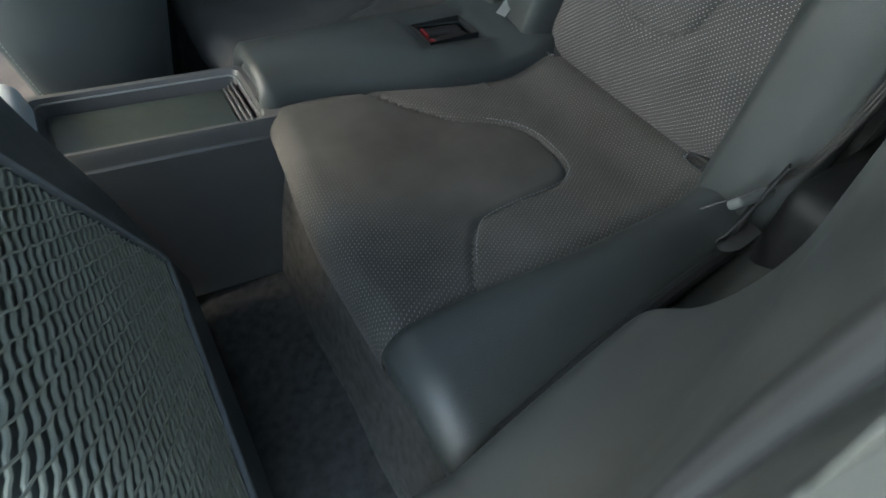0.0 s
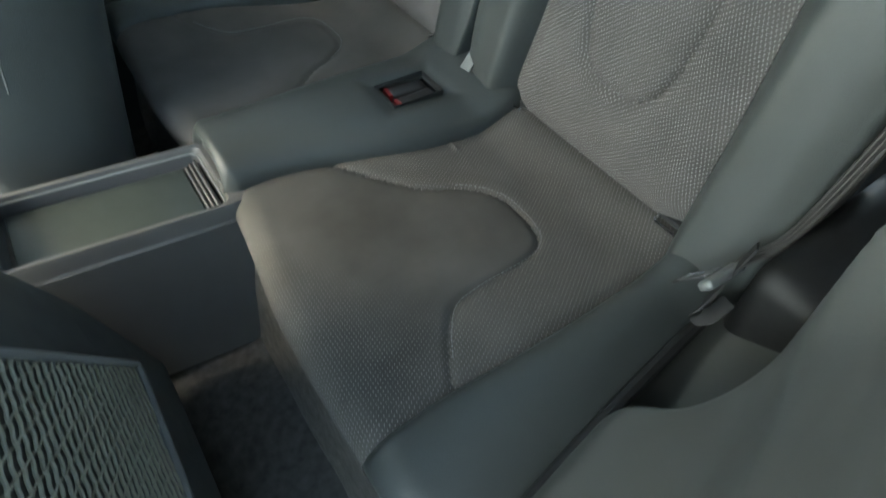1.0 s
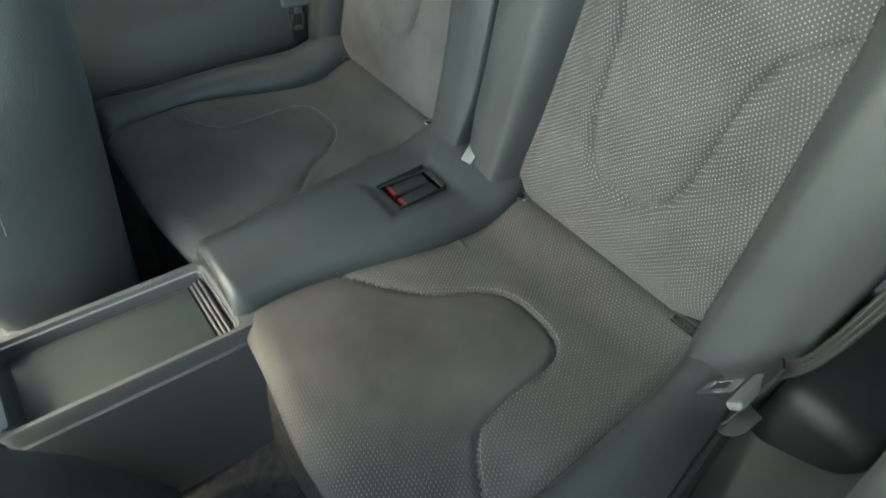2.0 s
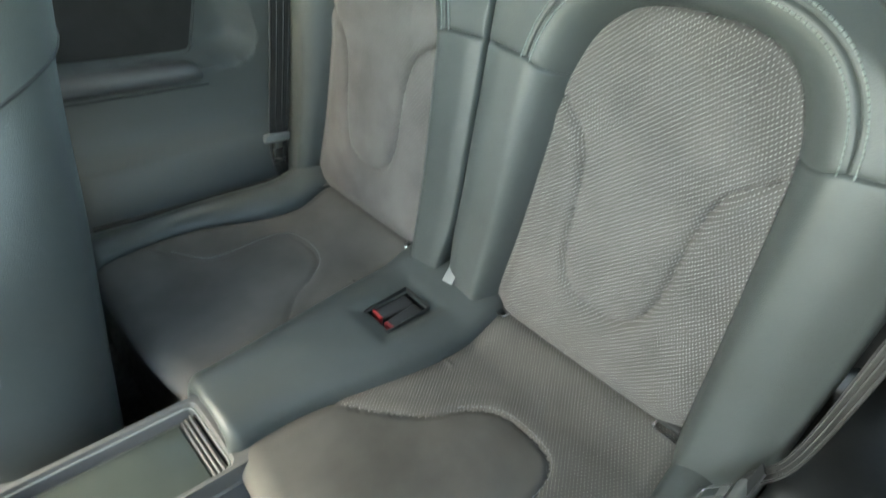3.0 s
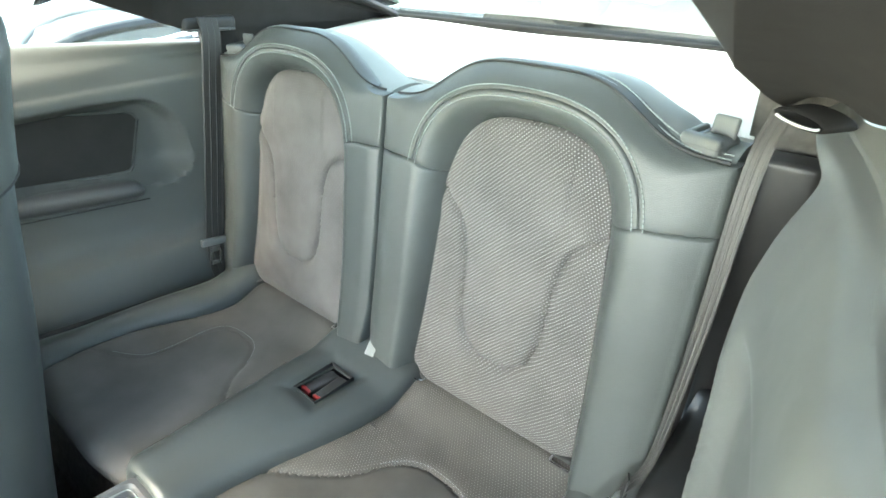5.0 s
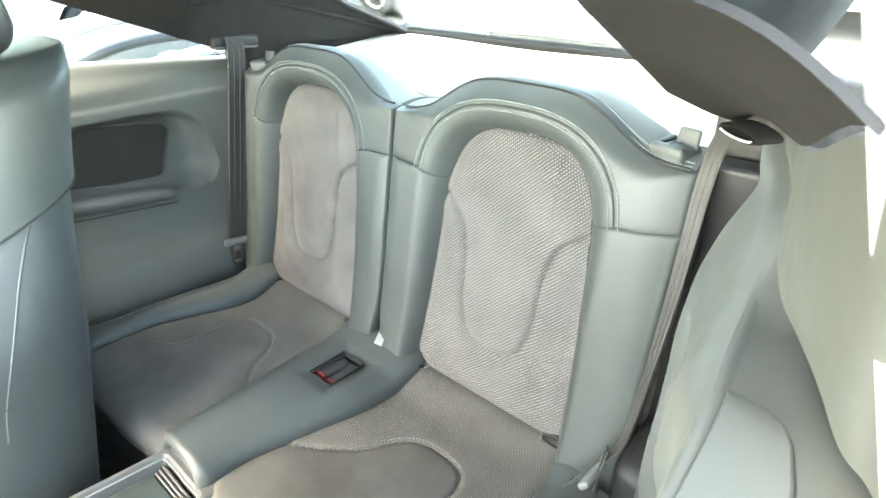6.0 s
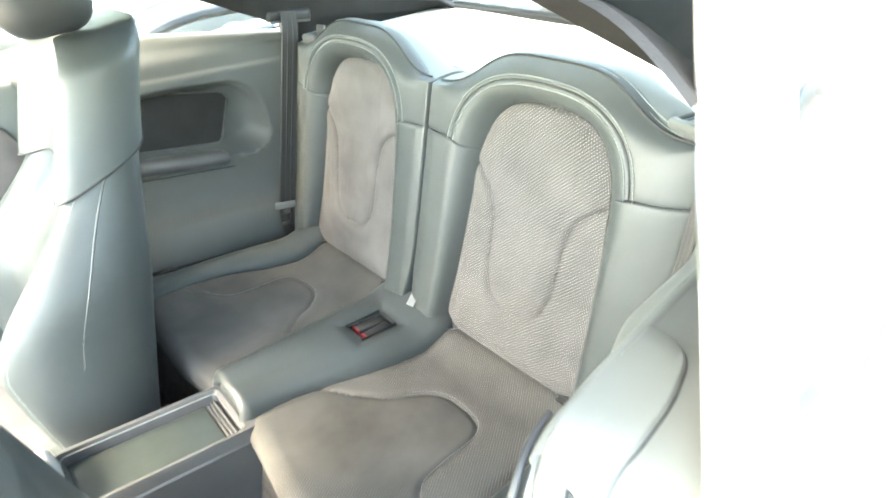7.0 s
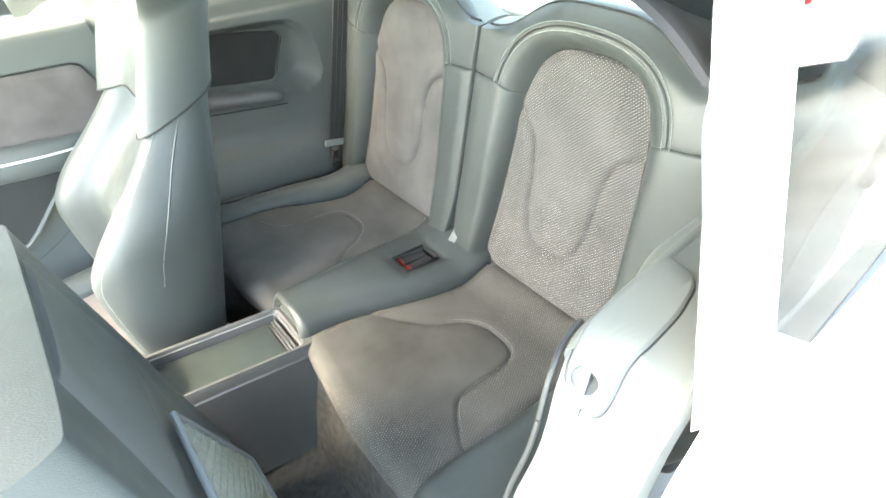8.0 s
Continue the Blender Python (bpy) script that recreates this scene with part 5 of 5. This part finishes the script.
def parked_car(label, paint, x, y, turn, tall=0.0, lamps=True):
    """A parked car, nose along its own x; tall: how much higher than a saloon."""
    t = thing("parked_car", label, "car", "parked cars", at=(x, y, GZ))
    t.rotation_euler = (0, 0, radians(turn))
    L, H, B = 2.2, 1.45 + tall, 0.92 + tall * 0.6
    low = [(-L, 0.42), (-L + 0.03, B - 0.12), (-L + 0.12, B), (-0.6, B + 0.01), (0.7, B), (1.3, B - 0.03), (L - 0.2, B - 0.16), (L, B - 0.32), (L + 0.02, 0.40), (L - 0.06, 0.26), (1.75, 0.24)]
    arch_f = [(1.35 + 0.37 * math.cos(a), 0.30 + 0.37 * math.sin(a)) for a in (math.pi * i / 10 for i in range(11))]
    arch_r = [(-1.35 + 0.37 * math.cos(a), 0.30 + 0.37 * math.sin(a)) for a in (math.pi * i / 10 for i in range(11))]
    outline = low + arch_f + arch_r + [(-L + 0.08, 0.24)]
    rings = []
    for w, inset in ((-0.89, 0.05), (-0.86, 0.012), (-0.80, 0.0), (0.80, 0.0), (0.86, 0.012), (0.89, 0.05)):
        rings.append([Vector((px * (1 - inset / 4), w, pz - (inset if pz > 0.6 else 0) + (inset * 0.5 if pz < 0.5 else 0))) for px, pz in outline])
    part("body", loft(rings), paint, t)
    cab = [(-L + 0.25, B - 0.02), (-L + 0.75 - tall * 0.5, H - 0.06), (-0.9, H), (0.1, H - 0.01), (0.45, H - 0.07), (1.05, B - 0.02)]
    part("roof", loft([[Vector((px * (1 if pz < B else 0.985), w * (0.80 if pz > B + 0.2 else 1), pz)) for px, pz in cab] for w in (-0.80, -0.76, 0.76, 0.80)]), paint, t)
    for s in (-1, 1):
        win = [(-L + 0.62, B + 0.03), (-L + 0.95 - tall * 0.4, H - 0.13), (-0.62, H - 0.09), (-0.58, B + 0.03)], [(-0.50, B + 0.03), (-0.52, H - 0.09), (0.15, H - 0.11), (0.80, B + 0.03)]
        for q in win:
            part("window", prism([(px, s * (0.815 - 0.17 * (pz - B) / (H - B)), pz) for px, pz in q], (0, s * 0.01, 0)), M_DARKGLASS, t, "dark side window")
        for wx in (1.35, -1.35):
            wheel_parts(t, wx, s * 0.78, 0.325, s)
        part("headlamp", moved(rbox(-0.14, 0.06, -0.17, 0.17, -0.06, 0.06, 0.03, 2), pose(L - 0.10, s * 0.64, B - 0.33, 0, 18, -14 * s)), M_LENS, t, "clear headlamp")
        part("indicator", rbox(L - 0.02, L + 0.03, s * 0.55 - 0.12, s * 0.55 + 0.12, 0.42, 0.48, 0.01, 1), M_ORANGE, t, "orange indicator")
        part("tail_lamp", rbox(-L - 0.01, -L + 0.16, s * 0.72 - 0.16, s * 0.72 + 0.16, B - 0.20, B - 0.08, 0.02, 2), M_RED, t, "red tail lamp")
    part("bumper", rbox(L - 0.10, L + 0.06, -0.84, 0.84, 0.28, 0.46, 0.05, 3), paint if tall == 0 else M_DARKPL, t)
    part("grille", rbox(L - 0.02, L + 0.035, -0.42, 0.42, 0.48, B - 0.34, 0.02, 2), M_DARKPL, t)
    part("windscreen", prism([(0.50, -0.62, H - 0.075), (0.50, 0.62, H - 0.075), (1.05, 0.74, B + 0.02), (1.05, -0.74, B + 0.02)], (0.012, 0, 0.012)), M_DARKGLASS, t, "dark windscreen")
    part("rear_window", prism([(-L + 0.73 - tall * 0.5, -0.60, H - 0.09), (-L + 0.73 - tall * 0.5, 0.60, H - 0.09), (-L + 0.27, 0.70, B + 0.02), (-L + 0.27, -0.70, B + 0.02)], (-0.012, 0, 0.010)), M_DARKGLASS, t, "dark rear window")
    return t


parked_car("white off-road car with alloy wheels parked behind the coupe", M_PAINT, 5.0, 3.25, 90, tall=0.25)
parked_car("white saloon parked behind the coupe", M_PAINT, 6.7, 0.1, 180)
parked_car("white saloon parked across the lane beyond the side window", M_PAINT, 0.2, 7.0, 0)
parked_car("white saloon with red tail lamps parked across the lane", M_PAINT, 5.9, -4.4, -90)
parked_car("black saloon with clear headlamps parked across the lane", M_PAINTB, 3.3, -4.7, 90)
parked_car("white saloon parked on the lane in front", M_PAINT, -6.5, -3.0, 60)

# ---- car with its bonnet up beside the coupe ----
eng = thing("open_engine_bay", "front of a white car with its bonnet removed, showing the engine", "car front", at=(0.75, 2.85, GZ))
part("wing", rbox(-0.95, 0.95, -0.52, -0.40, 0.25, 0.68, 0.06, 4), M_PAINT, eng, "white front wing")
part("wing", rbox(-0.95, 0.95, 0.62, 0.74, 0.25, 0.80, 0.06, 4), M_PAINT, eng, "white front wing")
part("bay_floor", rbox(-0.95, 0.95, -0.42, 0.64, 0.25, 0.50, 0.04, 2), M_DARKPL, eng, "black engine bay")
part("engine_cover", rbox(-0.35, 0.30, -0.12, 0.35, 0.50, 0.74, 0.05, 3), M_GREYPL, eng)
part("battery", rbox(0.45, 0.75, 0.1, 0.4, 0.50, 0.72, 0.02, 2), M_DARKPL, eng)
part("reservoir", rbox(-0.72, -0.5, -0.3, -0.1, 0.50, 0.70, 0.04, 3), M_PAINT, eng, "white plastic reservoir")
part("intake_pipe", tube(smooth_line([(-0.6, 0.3, 0.55), (-0.3, 0.4, 0.76), (0.1, 0.25, 0.80), (0.5, -0.1, 0.66)], 24), 0.05, 10), M_SILVER, eng, "bright metal intake pipe")
part("hose", tube(smooth_line([(-0.8, -0.1, 0.55), (-0.3, -0.25, 0.73), (0.3, -0.28, 0.70), (0.8, 0.0, 0.56)], 24), 0.028, 8), M_DARKPL, eng)
for k in range(7):
    part("bracket", moved(rbox(-0.06, 0.06, -0.03, 0.03, -0.02, 0.03, 0.01, 1), pose(-0.75 + 0.24 * k, -0.32 + 0.13 * (k % 3), 0.58 + 0.05 * (k % 2), 8 * k, 12, 35 * k)), M_SILVER if k % 2 else M_PAINT, eng, "small metal fitting")

# ---- trees behind the lot ----
def tree(x, y, h, seed):
    rng = random.Random(seed)
    t = thing("tree", "green leafy tree at the edge of the car park", "tree", "trees", at=(x, y, GZ))
    tr = [[Vector((0.05 * math.sin(i) + (0.16 - 0.018 * i) * math.cos(a), (0.16 - 0.018 * i) * math.sin(a), h * 0.09 * i)) for a in (2 * math.pi * k / 8 for k in range(8))] for i in range(8)]
    limbs = [tube(smooth_line([(0, 0, h * 0.35), (0.3 * math.cos(a), 0.3 * math.sin(a), h * 0.5), (h * 0.22 * math.cos(a), h * 0.22 * math.sin(a), h * 0.72)], 8), 0.035, 6) for a in (0.4, 1.7, 2.9, 4.1, 5.3)]
    part("trunk", merge(loft(tr), *limbs), M_BARK, t)
    v, f = [], []
    clumps = [Vector((rng.gauss(0, h * 0.15), rng.gauss(0, h * 0.15), h * 0.66 + rng.gauss(0, h * 0.13))) for _ in range(26)]
    for k in range(2600):
        c = clumps[k % 26] + Vector((rng.gauss(0, h * 0.055), rng.gauss(0, h * 0.055), rng.gauss(0, h * 0.05)))
        a, b = Vector((rng.uniform(-1, 1), rng.uniform(-1, 1), rng.uniform(-0.4, 0.4))).normalized() * 0.10, Vector((rng.uniform(-1, 1), rng.uniform(-1, 1), rng.uniform(-1, 1))).normalized() * 0.05
        o = len(v)
        v += [c - a, c + b, c + a, c - b]
        f.append((o, o + 1, o + 2, o + 3))
    part("crown", (v, f, None), M_LEAF, t)


for i, (x, y, h) in enumerate(((9, -15, 6.5), (4, -17, 7.5), (-2, -16, 6.0), (14, -10, 7.0), (16, 3, 6.5), (13, 9, 7.2), (4, 16, 6.8), (-5, 15, 7.0))):
    tree(x, y, h, 11 + i)
